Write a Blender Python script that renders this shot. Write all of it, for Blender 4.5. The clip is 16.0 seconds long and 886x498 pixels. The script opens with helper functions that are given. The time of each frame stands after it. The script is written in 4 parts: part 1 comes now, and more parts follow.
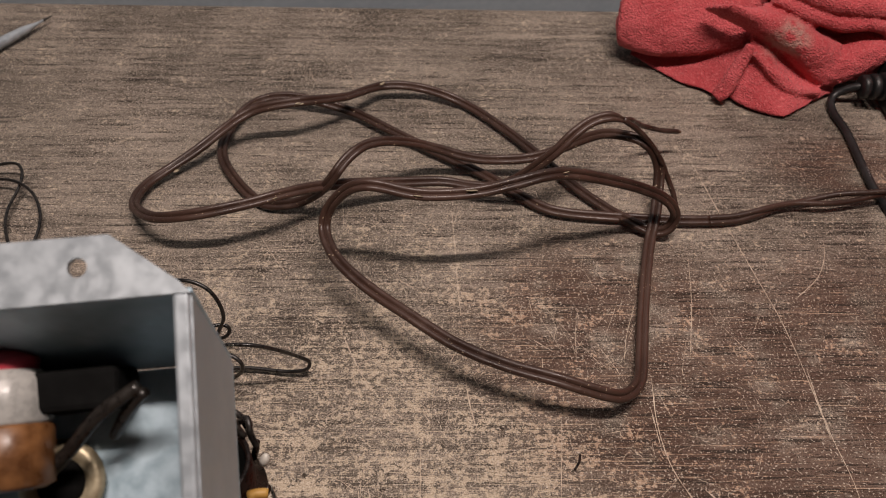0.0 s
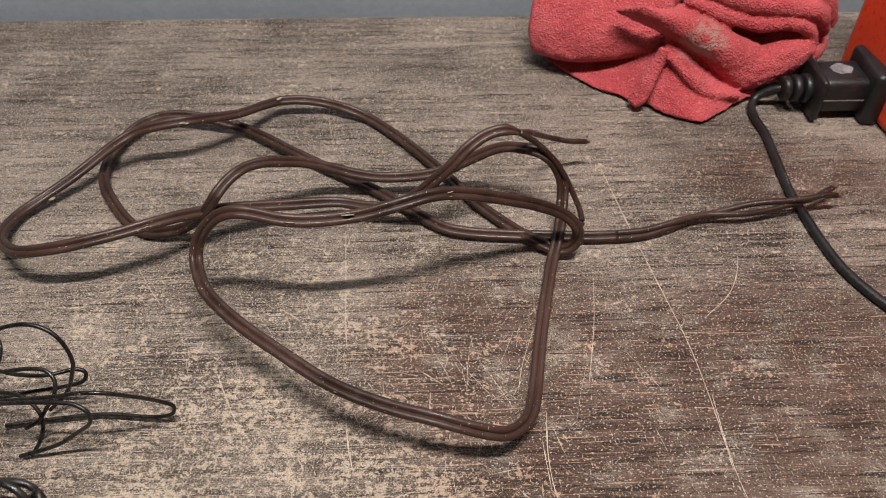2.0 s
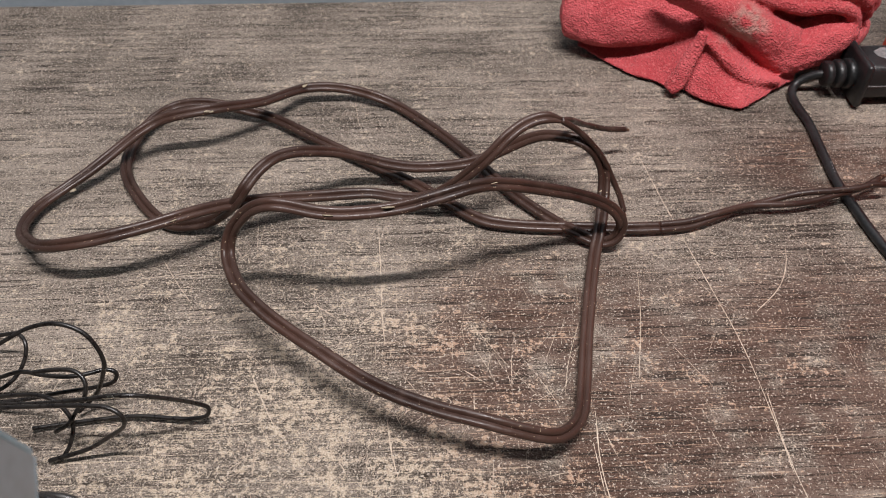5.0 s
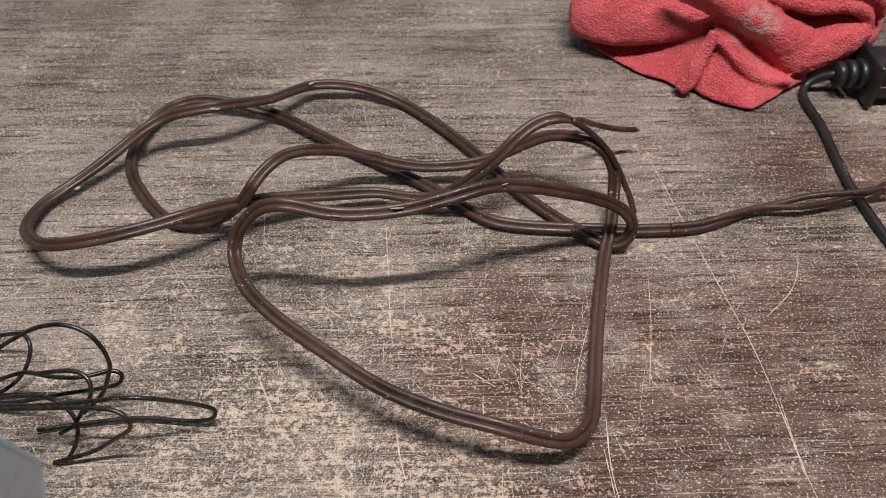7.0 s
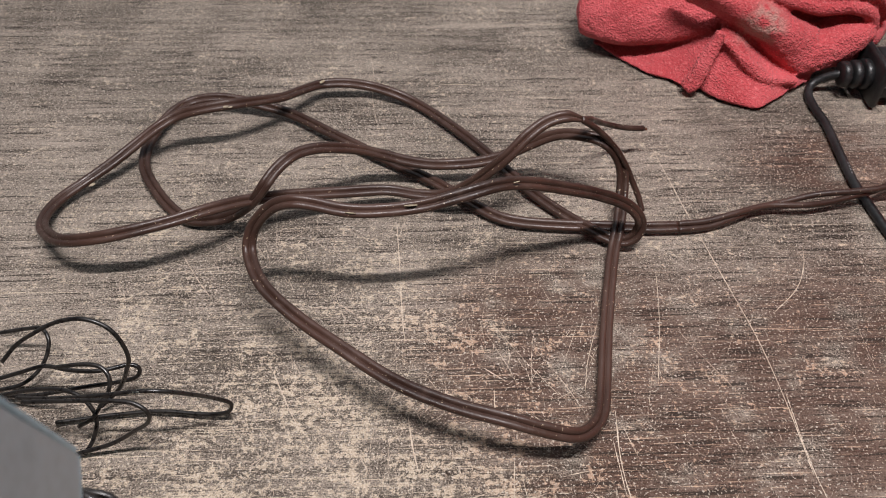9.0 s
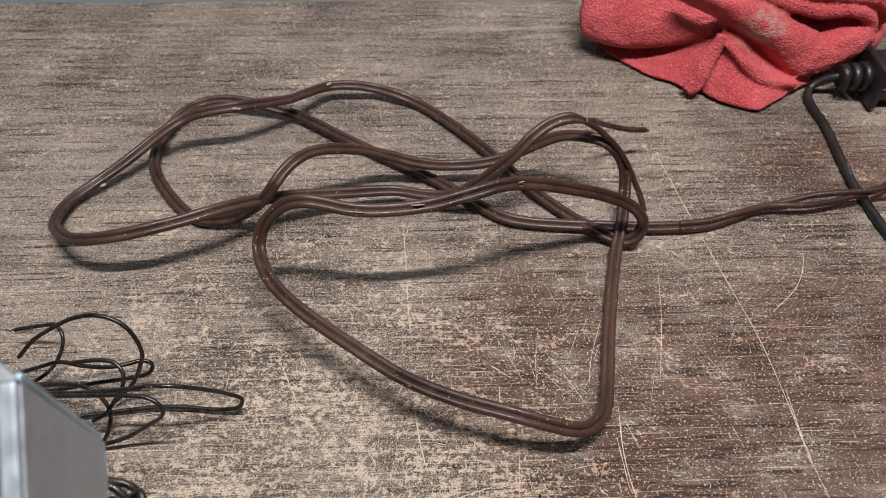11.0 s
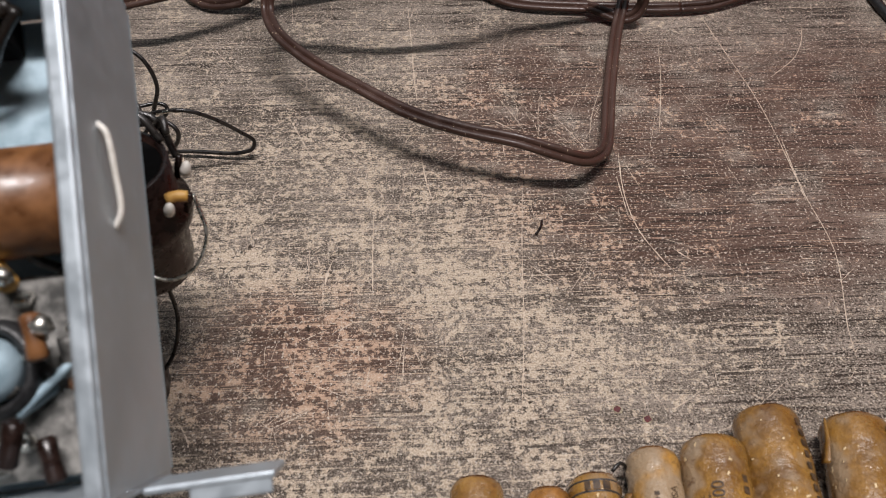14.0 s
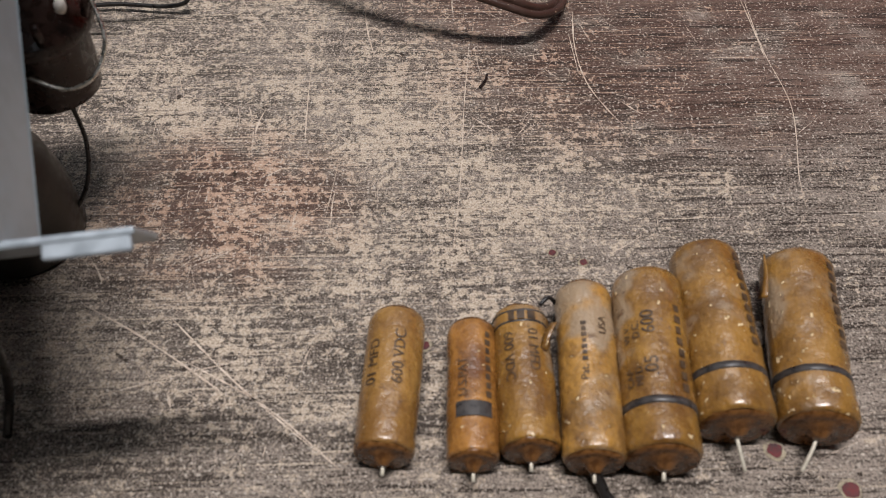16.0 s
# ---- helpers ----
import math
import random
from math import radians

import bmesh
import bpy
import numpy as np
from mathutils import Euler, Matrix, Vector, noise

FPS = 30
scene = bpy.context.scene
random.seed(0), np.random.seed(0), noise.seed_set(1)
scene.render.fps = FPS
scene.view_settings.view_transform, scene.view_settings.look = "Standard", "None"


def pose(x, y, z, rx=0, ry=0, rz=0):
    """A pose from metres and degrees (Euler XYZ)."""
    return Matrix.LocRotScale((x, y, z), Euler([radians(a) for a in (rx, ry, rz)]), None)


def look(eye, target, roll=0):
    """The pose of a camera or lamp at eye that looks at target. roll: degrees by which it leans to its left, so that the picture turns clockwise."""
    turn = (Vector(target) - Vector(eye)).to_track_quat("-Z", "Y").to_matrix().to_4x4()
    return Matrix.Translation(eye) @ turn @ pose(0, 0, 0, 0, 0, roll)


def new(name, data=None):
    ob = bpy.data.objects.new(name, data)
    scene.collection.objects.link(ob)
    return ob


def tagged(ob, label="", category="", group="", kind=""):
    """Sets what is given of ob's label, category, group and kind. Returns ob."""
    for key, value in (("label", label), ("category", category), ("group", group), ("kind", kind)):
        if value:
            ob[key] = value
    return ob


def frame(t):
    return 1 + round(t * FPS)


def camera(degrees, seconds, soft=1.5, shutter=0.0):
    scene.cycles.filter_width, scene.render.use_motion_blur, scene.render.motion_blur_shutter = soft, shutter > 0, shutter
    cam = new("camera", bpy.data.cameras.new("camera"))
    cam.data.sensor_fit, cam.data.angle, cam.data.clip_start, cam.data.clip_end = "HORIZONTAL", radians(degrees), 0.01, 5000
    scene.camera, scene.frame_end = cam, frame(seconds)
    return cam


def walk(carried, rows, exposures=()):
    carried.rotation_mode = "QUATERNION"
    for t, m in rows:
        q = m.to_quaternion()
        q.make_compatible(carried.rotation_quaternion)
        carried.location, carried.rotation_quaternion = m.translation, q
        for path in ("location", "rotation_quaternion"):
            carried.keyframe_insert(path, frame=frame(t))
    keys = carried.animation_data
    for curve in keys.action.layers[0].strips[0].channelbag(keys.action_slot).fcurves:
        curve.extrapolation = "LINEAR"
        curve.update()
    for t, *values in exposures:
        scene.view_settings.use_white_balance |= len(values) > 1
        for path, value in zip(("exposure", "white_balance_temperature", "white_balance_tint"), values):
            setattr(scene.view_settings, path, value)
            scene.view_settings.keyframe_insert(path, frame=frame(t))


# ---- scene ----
cam = camera(55.1, 16.0, soft=0.9)
PATH = [
    (0, (0.00544, -0.02777, 0.23259), (-0.0335, 1.3943, -1.1731), 1.92),
    (0.5, (0.02188, -0.01627, 0.22949), (0.0053, 1.4118, -1.1707), 1.82),
    (1, (0.02979, -0.01257, 0.22962), (0.0148, 1.4171, -1.1688), 1.50),
    (1.5, (0.03613, -0.01039, 0.22823), (0.0227, 1.4179, -1.1717), 1.19),
    (2, (0.03939, -0.00676, 0.22510), (0.0367, 1.4203, -1.1762), 1.24),
    (2.5, (0.03783, -0.00030, 0.22001), (0.0365, 1.4235, -1.1845), 0.91),
    (3, (0.03338, 0.00291, 0.21846), (0.0351, 1.4269, -1.1860), 0.92),
    (3.5, (0.03001, 0.00232, 0.21751), (0.0305, 1.4221, -1.1911), 0.87),
    (4, (0.02801, 0.00289, 0.21678), (0.0280, 1.4186, -1.1959), 0.92),
    (4.5, (0.02548, 0.00299, 0.21798), (0.0265, 1.4144, -1.1990), 1.06),
    (5, (0.02549, 0.00260, 0.21795), (0.0256, 1.4095, -1.2036), 1.16),
    (7.5, (0.02101, 0.00660, 0.21697), (0.0204, 1.4040, -1.2139), 1.58),
    (8, (0.01940, 0.00409, 0.21780), (0.0186, 1.3998, -1.2147), 1.64),
    (8.5, (0.01912, 0.00287, 0.21931), (0.0170, 1.3972, -1.2145), 1.60),
    (9, (0.01872, 0.00307, 0.21943), (0.0193, 1.3987, -1.2132), 1.69),
    (11.5, (0.01678, -0.00458, 0.22259), (0.0154, 1.3957, -1.2055), 1.65),
    (12, (0.01673, -0.00870, 0.22149), (0.0143, 1.3898, -1.2082), 1.58),
    (12.5, (0.01909, -0.01693, 0.21461), (0.0120, 1.3794, -1.2173), 1.38),
    (13, (0.01927, -0.03402, 0.20531), (0.0136, 1.3425, -1.2456), 1.33),
    (13.5, (0.02033, -0.04393, 0.19690), (0.0120, 1.3052, -1.2795), 1.04),
    (14, (0.01903, -0.05448, 0.18483), (0.0061, 1.2613, -1.3213), 0.81),
    (14.5, (0.01970, -0.06264, 0.17617), (0.0033, 1.2303, -1.3497), 0.73),
    (15, (0.02685, -0.06407, 0.16812), (0.0139, 1.2126, -1.3714), 1.06),
    (15.5, (0.03182, -0.06548, 0.16262), (0.0143, 1.1926, -1.3920), 1.08),
    (16, (0.03650, -0.06996, 0.15890), (0.0292, 1.1692, -1.4109), 1.50),
]
EXPOSURES = [(0.0, -0.60, 7450, 18), (0.5, -0.38, 7250, 15), (1.5, -0.15, 6950, 12), (3.0, -0.03, 6500, 10), (9.0, 0.0, 6400, 10), (11.3, -0.05, 6450, 10), (12.0, -0.18, 6450, 11), (12.8, -0.20, 6480, 11), (13.5, -0.26, 6500, 11), (16.0, -0.33, 6300, 10)]
walk(cam, [(t, look(eye, target, roll)) for t, eye, target, roll in PATH], exposures=EXPOSURES)
cam.data.dof.use_dof = True
cam.data.dof.focus_distance = 0.258
cam.data.dof.aperture_fstop = 27.0

# ---- world and lamps ----
world = bpy.data.worlds.new("world")
scene.world = world
world.use_nodes = True
world.node_tree.nodes["Background"].inputs[0].default_value = (0.55, 0.6, 0.7, 1)
world.node_tree.nodes["Background"].inputs[1].default_value = 0.012


def area_lamp(name, eye, target, sx, sy, power, colour):
    data = bpy.data.lights.new(name, "AREA")
    data.shape, data.size, data.size_y = "RECTANGLE", sx, sy
    data.energy, data.color = power, colour
    ob = new(name, data)
    ob.matrix_world = look(eye, target)
    return ob


area_lamp("bench_tube_light", (0.08, -0.03, 1.0), (0.06, 0.12, 0), 0.46, 0.03, 15.0, (1.0, 0.945, 0.935))
# broad fill with no visible source, added to lift the shadows
area_lamp("ceiling_fill_light", (0.2, -0.2, 2.33), (0.2, -0.2, 0), 1.2, 0.25, 6.5, (0.92, 0.96, 1.0))


# ---- mesh helpers ----
MM = 0.001


def part(name, bm, material, parent=None, label="", smooth=False):
    """Links a bmesh as one mesh object under a thing or a part."""
    me = bpy.data.meshes.new(name)
    bm.normal_update()
    bm.to_mesh(me)
    bm.free()
    me.materials.append(material)
    if smooth:
        me.shade_smooth()
    ob = new(name, me)
    if parent is not None:
        ob.parent = parent
    if label:
        tagged(ob, label)
    return ob


def thing(name, m=None, label="", category="", group="", kind=""):
    ob = new(name)
    ob.empty_display_size = 0.01
    if m is not None:
        ob.matrix_basis = m
    return tagged(ob, label, category, group, kind)


def box_bm(sx, sy, sz, centre=(0, 0, 0), bevel=0.0, m=None, seg=2):
    bm = bmesh.new()
    bmesh.ops.create_cube(bm, size=1.0, matrix=Matrix.Translation(centre) @ Matrix.Diagonal((sx, sy, sz, 1)))
    if bevel:
        bmesh.ops.bevel(bm, geom=list(bm.edges), offset=bevel, segments=seg, profile=0.5, affect="EDGES")
    if m is not None:
        bm.transform(m)
    return bm


def lathe_bm(profile, seg=32, m=None, wobble=0.0, seed=0):
    """Turns (radius, height) pairs about z; the ends are closed."""
    bm = bmesh.new()
    rings = []
    for r, h in profile:
        ring = []
        for i in range(seg):
            a = 2 * math.pi * i / seg
            k = 1 + wobble * noise.noise((math.cos(a) * 1.3 + seed * 7.1, math.sin(a) * 1.3, h * 120))
            ring.append(bm.verts.new((r * k * math.cos(a), r * k * math.sin(a), h)))
        rings.append(ring)
    for a, b in zip(rings, rings[1:]):
        for i in range(seg):
            bm.faces.new((a[i], a[(i + 1) % seg], b[(i + 1) % seg], b[i]))
    bm.faces.new(list(reversed(rings[0])))
    bm.faces.new(rings[-1])
    bmesh.ops.recalc_face_normals(bm, faces=list(bm.faces))
    if m is not None:
        bm.transform(m)
    return bm


def spline(points, step=1.0):
    """A centripetal curve through the points (millimetres), sampled about every step."""
    p = [Vector(q) for q in points]
    p = [p[0] * 2 - p[1]] + p + [p[-1] * 2 - p[-2]]
    out = []
    for i in range(1, len(p) - 2):
        a, b, c, d = p[i - 1:i + 3]
        n = max(2, int((c - b).length / step))
        t0 = 0.0
        t1 = t0 + max((b - a).length, 1e-4) ** 0.5
        t2 = t1 + max((c - b).length, 1e-4) ** 0.5
        t3 = t2 + max((d - c).length, 1e-4) ** 0.5
        for j in range(n):
            t = t1 + (t2 - t1) * j / n
            a1 = a * ((t1 - t) / (t1 - t0)) + b * ((t - t0) / (t1 - t0))
            a2 = b * ((t2 - t) / (t2 - t1)) + c * ((t - t1) / (t2 - t1))
            a3 = c * ((t3 - t) / (t3 - t2)) + d * ((t - t2) / (t3 - t2))
            b1 = a1 * ((t2 - t) / (t2 - t0)) + a2 * ((t - t0) / (t2 - t0))
            b2 = a2 * ((t3 - t) / (t3 - t1)) + a3 * ((t - t1) / (t3 - t1))
            out.append(b1 * ((t2 - t) / (t2 - t1)) + b2 * ((t - t1) / (t2 - t1)))
    out.append(p[-2])
    return out


def smooth_path(pts, rounds=2):
    for _ in range(rounds):
        pts = [pts[0]] + [(a + b * 2 + c) / 4 for a, b, c in zip(pts, pts[1:], pts[2:])] + [pts[-1]]
    return pts


def sweep_bm(pts, profile, turn=None, ref=(0, -0.5, 0.86), scale=MM, size=None):
    """Sweeps a closed profile of (x, y) along points; turn(i, n): roll in radians, size(i, n): a factor."""
    bm = bmesh.new()
    ref = Vector(ref)
    rings, n = [], len(pts)
    last = None
    for i, p in enumerate(pts):
        t = (pts[min(i + 1, n - 1)] - pts[max(i - 1, 0)]).normalized()
        nn = ref - t * ref.dot(t)
        if nn.length < 0.25 and last is not None:
            nn = last - t * last.dot(t)
        nn.normalize()
        last = nn
        bb = t.cross(nn)
        a = turn(i, n) if turn else 0.0
        u, v = bb * math.cos(a) + nn * math.sin(a), nn * math.cos(a) - bb * math.sin(a)
        k = size(i, n) if size else 1.0
        rings.append([bm.verts.new((p + u * (x * k) + v * (y * k)) * scale) for x, y in profile])
    m = len(profile)
    for a, b in zip(rings, rings[1:]):
        for j in range(m):
            bm.faces.new((a[j], a[(j + 1) % m], b[(j + 1) % m], b[j]))
    bm.faces.new(list(reversed(rings[0])))
    bm.faces.new(rings[-1])
    bmesh.ops.recalc_face_normals(bm, faces=list(bm.faces))
    return bm


def circle(r, n=10):
    return [(r * math.cos(2 * math.pi * i / n), r * math.sin(2 * math.pi * i / n)) for i in range(n)]


def twin_profile(r=1.16, off=1.12, n=13):
    """The outline of flat twin flex: two round conductors joined side by side, with a groove between."""
    lim = math.acos(-off / r * 0.995)
    right = [(off + r * math.cos(a), r * math.sin(a)) for a in np.linspace(-lim, lim, n)]
    left = [(-x, -y) for x, y in right]
    return right + left


# ---- materials ----
def material(name, rough=0.5, metal=0.0, spec=0.5):
    mat = bpy.data.materials.new(name)
    mat.use_nodes = True
    nt = mat.node_tree
    bsdf = nt.nodes["Principled BSDF"]
    bsdf.inputs["Roughness"].default_value = rough
    bsdf.inputs["Metallic"].default_value = metal
    bsdf.inputs["Specular IOR Level"].default_value = spec
    return mat, nt, bsdf


def node(nt, kind, **values):
    nd = nt.nodes.new(kind)
    for key, value in values.items():
        nd.inputs[key.replace("_", " ")].default_value = value
    return nd


def coords(nt, scale=(1, 1, 1), rot=(0, 0, 0), shift=(0, 0, 0)):
    tc = nt.nodes.new("ShaderNodeTexCoord")
    mp = nt.nodes.new("ShaderNodeMapping")
    mp.inputs["Scale"].default_value = scale
    mp.inputs["Rotation"].default_value = rot
    mp.inputs["Location"].default_value = shift
    nt.links.new(tc.outputs["Object"], mp.inputs["Vector"])
    return mp.outputs["Vector"]


def noise_out(nt, vec, scale, detail=3.0, rough=0.55):
    nd = node(nt, "ShaderNodeTexNoise", Scale=scale, Detail=detail, Roughness=rough)
    nt.links.new(vec, nd.inputs["Vector"])
    return nd.outputs["Fac"]


def ramp(nt, fac, lo, hi, a=0.0, b=1.0):
    nd = nt.nodes.new("ShaderNodeMapRange")
    nd.interpolation_type = "SMOOTHSTEP"
    for k, v in (("From Min", lo), ("From Max", hi), ("To Min", a), ("To Max", b)):
        nd.inputs[k].default_value = v
    nt.links.new(fac, nd.inputs["Value"])
    return nd.outputs["Result"]


def calc(nt, op, a, b):
    nd = nt.nodes.new("ShaderNodeMath")
    nd.operation = op
    for i, v in enumerate((a, b)):
        if isinstance(v, (int, float)):
            nd.inputs[i].default_value = v
        else:
            nt.links.new(v, nd.inputs[i])
    return nd.outputs[0]


def blend(nt, fac, a, b, how="MIX"):
    nd = nt.nodes.new("ShaderNodeMix")
    nd.data_type, nd.blend_type = "RGBA", how
    for sock, v in ((nd.inputs[0], fac), (nd.inputs[6], a), (nd.inputs[7], b)):
        if isinstance(v, (int, float)):
            sock.default_value = v
        elif isinstance(v, tuple):
            sock.default_value = (*v, 1)
        else:
            nt.links.new(v, sock)
    return nd.outputs[2]


def bump(nt, bsdf, height, strength=0.3, distance=0.0005):
    nd = node(nt, "ShaderNodeBump", Strength=strength, Distance=distance)
    nt.links.new(height, nd.inputs["Height"])
    nt.links.new(nd.outputs["Normal"], bsdf.inputs["Normal"])


def worn(name, dark, light, rough=0.5, metal=0.0, scale=400.0, big=60.0, relief=0.15, spec=0.5):
    """A two-scale mottled surface."""
    mat, nt, bsdf = material(name, rough, metal, spec)
    v = coords(nt)
    fine, broad = noise_out(nt, v, scale, 4), noise_out(nt, v, big, 3)
    f = calc(nt, "ADD", calc(nt, "MULTIPLY", fine, 0.5), calc(nt, "MULTIPLY", broad, 0.5))
    nt.links.new(blend(nt, ramp(nt, f, 0.33, 0.67), dark, light), bsdf.inputs["Base Color"])
    nt.links.new(ramp(nt, fine, 0.3, 0.7, max(rough - 0.1, 0.03), min(rough + 0.12, 1)), bsdf.inputs["Roughness"])
    bump(nt, bsdf, fine, relief, 0.0004)
    return mat


def soft_spot(nt, cx, cy, rx, ry, lo=0.0, hi=0.8):
    """1 in the middle of an ellipse on the bench, falling to 0 at its rim."""
    g = nt.nodes.new("ShaderNodeTexGradient")
    g.gradient_type = "SPHERICAL"
    nt.links.new(coords(nt, (1 / rx, 1 / ry, 1), shift=(-cx / rx, -cy / ry, 0)), g.inputs["Vector"])
    return ramp(nt, g.outputs["Fac"], lo, hi)


def total(nt, *terms):
    """The sum of (socket, centre, weight) terms, each taken about its centre."""
    out = None
    for sock, centre, weight in terms:
        v = calc(nt, "MULTIPLY", calc(nt, "SUBTRACT", sock, centre), weight)
        out = v if out is None else calc(nt, "ADD", out, v)
    return out


def board_material():
    """Dark-stained plywood with open pores, its stain rubbed and scratched off to pale wood."""
    mat, nt, bsdf = material("worn_stained_plywood", 0.62, 0.0, 0.3)
    flat = coords(nt)
    warp = nt.nodes.new("ShaderNodeVectorMath")
    warp.operation = "MULTIPLY_ADD"
    wn = node(nt, "ShaderNodeTexNoise", Scale=22.0, Detail=3.0, Roughness=0.6)
    nt.links.new(flat, wn.inputs["Vector"])
    nt.links.new(wn.outputs["Color"], warp.inputs[0])
    warp.inputs[1].default_value = (0.004, 0.0022, 0)
    nt.links.new(flat, warp.inputs[2])

    def stretched(sx, sy, shift, detail, rough):
        mp = nt.nodes.new("ShaderNodeMapping")
        mp.inputs["Scale"].default_value = (sx, sy, 1)
        mp.inputs["Location"].default_value = shift
        nt.links.new(warp.outputs[0], mp.inputs["Vector"])
        return noise_out(nt, mp.outputs["Vector"], 1.0, detail, rough)

    pores = stretched(42, 760, (0, 0, 0), 3, 0.5)
    pores2 = stretched(190, 1900, (3, 9, 0), 3, 0.6)
    bands = stretched(12, 230, (8, 1, 0), 4, 0.6)
    crumb = noise_out(nt, coords(nt, shift=(3, 1, 4)), 1900.0, 4, 0.68)
    speck = noise_out(nt, coords(nt, shift=(2, 5, 1)), 470.0, 6, 0.74)
    clump = noise_out(nt, coords(nt, shift=(7, 5, 1)), 130.0, 4, 0.62)
    patch = noise_out(nt, coords(nt, shift=(1, 8, 2)), 36.0, 4, 0.6)
    broad = noise_out(nt, flat, 14.0, 3)
    # where hands and tools have rubbed the stain away
    wear = None
    for cx, cy, rx, ry, amount in ((0.0, 0.085, 0.15, 0.12, 0.095), (0.03, 0.07, 0.10, 0.07, 0.040), (-0.02, 0.0, 0.16, 0.08, 0.045), (-0.03, 0.17, 0.18, 0.09, 0.030), (0.05, 0.2, 0.25, 0.16, 0.030), (0.13, 0.05, 0.12, 0.06, 0.035)):
        w = calc(nt, "MULTIPLY", soft_spot(nt, cx, cy, rx, ry), amount)
        wear = w if wear is None else calc(nt, "ADD", wear, w)
    red = None
    for cx, cy, rx, ry in ((-0.015, 0.068, 0.045, 0.036), (0.075, 0.165, 0.075, 0.065), (0.115, 0.125, 0.10, 0.06), (0.2, 0.26, 0.06, 0.03), (0.17, 0.15, 0.12, 0.08)):
        w = soft_spot(nt, cx, cy, rx, ry, 0.03, 0.6)
        red = w if red is None else calc(nt, "MAXIMUM", red, w)
    red = calc(nt, "MULTIPLY", red, ramp(nt, noise_out(nt, coords(nt, shift=(0.7, 0.1, 0)), 55.0, 5, 0.65), 0.30, 0.54))
    # stain: grey-brown, in bands along the grain
    tone = total(nt, (broad, 0.5, 0.6), (bands, 0.5, 0.5), (crumb, 0.5, 1.5), (speck, 0.5, 0.7), (patch, 0.5, 0.35))
    base = blend(nt, ramp(nt, tone, -0.27, 0.24), (0.056, 0.043, 0.032), (0.375, 0.312, 0.258))
    base = blend(nt, calc(nt, "MULTIPLY", red, 0.72), base, (0.098, 0.046, 0.031))
    # open pores: short dark dashes, broken up by crumbs of dirt
    dark = ramp(nt, total(nt, (pores, 0.5, 1.0), (crumb, 0.5, 0.45), (broad, 0.5, 0.2)), -0.082, -0.118)
    dark2 = ramp(nt, total(nt, (pores2, 0.5, 1.0), (crumb, 0.5, 0.5), (bands, 0.5, 0.3)), -0.07, -0.13)
    dark = calc(nt, "MAXIMUM", dark, calc(nt, "MULTIPLY", dark2, 0.7))
    dark = calc(nt, "MULTIPLY", dark, ramp(nt, wear, 0.05, 0.15, 1.0, 0.45))
    base = blend(nt, calc(nt, "MULTIPLY", dark, 0.86), base, (0.030, 0.021, 0.016))
    # bare wood
    score = total(nt, (speck, 0.5, 1.2), (clump, 0.5, 0.55), (patch, 0.5, 0.42), (pores, 0.5, 0.16), (pores2, 0.5, 0.12), (red, 0.0, -0.03))
    score = calc(nt, "ADD", score, wear)
    bare = ramp(nt, score, 0.145, 0.172)
    scr = None
    for k, (ang, sx, sy, lo) in enumerate(((0.35, 26, 1100, 0.675), (1.52, 24, 1000, 0.665), (2.2, 30, 1200, 0.675), (1.05, 24, 1150, 0.675), (2.75, 28, 1300, 0.685))):
        line = noise_out(nt, coords(nt, (sx, sy, 1), (0, 0, ang), (5.3 * k, 2.1 * k, 0)), 1.0, 3, 0.55)
        line = ramp(nt, calc(nt, "ADD", line, calc(nt, "MULTIPLY", wear, 0.35)), lo, lo + 0.025)
        scr = line if scr is None else calc(nt, "MAXIMUM", scr, line)
    bare = calc(nt, "MAXIMUM", bare, calc(nt, "MULTIPLY", scr, ramp(nt, crumb, 0.36, 0.52, 0.15, 0.85)))
    bare = calc(nt, "MULTIPLY", bare, calc(nt, "SUBTRACT", 1.0, calc(nt, "MULTIPLY", dark, 0.55)))
    pale = blend(nt, ramp(nt, crumb, 0.34, 0.66), (0.40, 0.31, 0.225), (0.71, 0.60, 0.47))
    pale = blend(nt, calc(nt, "MULTIPLY", red, 0.62), pale, (0.55, 0.33, 0.22))
    col = blend(nt, calc(nt, "MULTIPLY", bare, 0.9), base, pale)
    # dust and crumbs
    dust = ramp(nt, noise_out(nt, coords(nt, shift=(1, 2, 3)), 1250.0, 2, 0.5), 0.600, 0.650, 0.0, 0.8)
    col = blend(nt, dust, col, (0.66, 0.58, 0.49))
    # small dark burns and oil spots
    spots = ramp(nt, total(nt, (noise_out(nt, coords(nt, shift=(4, 2, 7)), 210.0, 3, 0.6), 0.5, 1.0), (crumb, 0.5, 0.25)), -0.185, -0.225, 0.0, 0.9)
    col = blend(nt, spots, col, (0.032, 0.020, 0.013))
    nt.links.new(col, bsdf.inputs["Base Color"])
    nt.links.new(ramp(nt, bare, 0.0, 1.0, 0.5, 0.78), bsdf.inputs["Roughness"])
    h = total(nt, (dark, 0.0, -0.5), (crumb, 0.5, 1.3), (speck, 0.5, 0.8), (bare, 0.0, -0.2), (dust, 0.0, 0.5))
    bump(nt, bsdf, h, 0.75, 0.0007)
    return mat


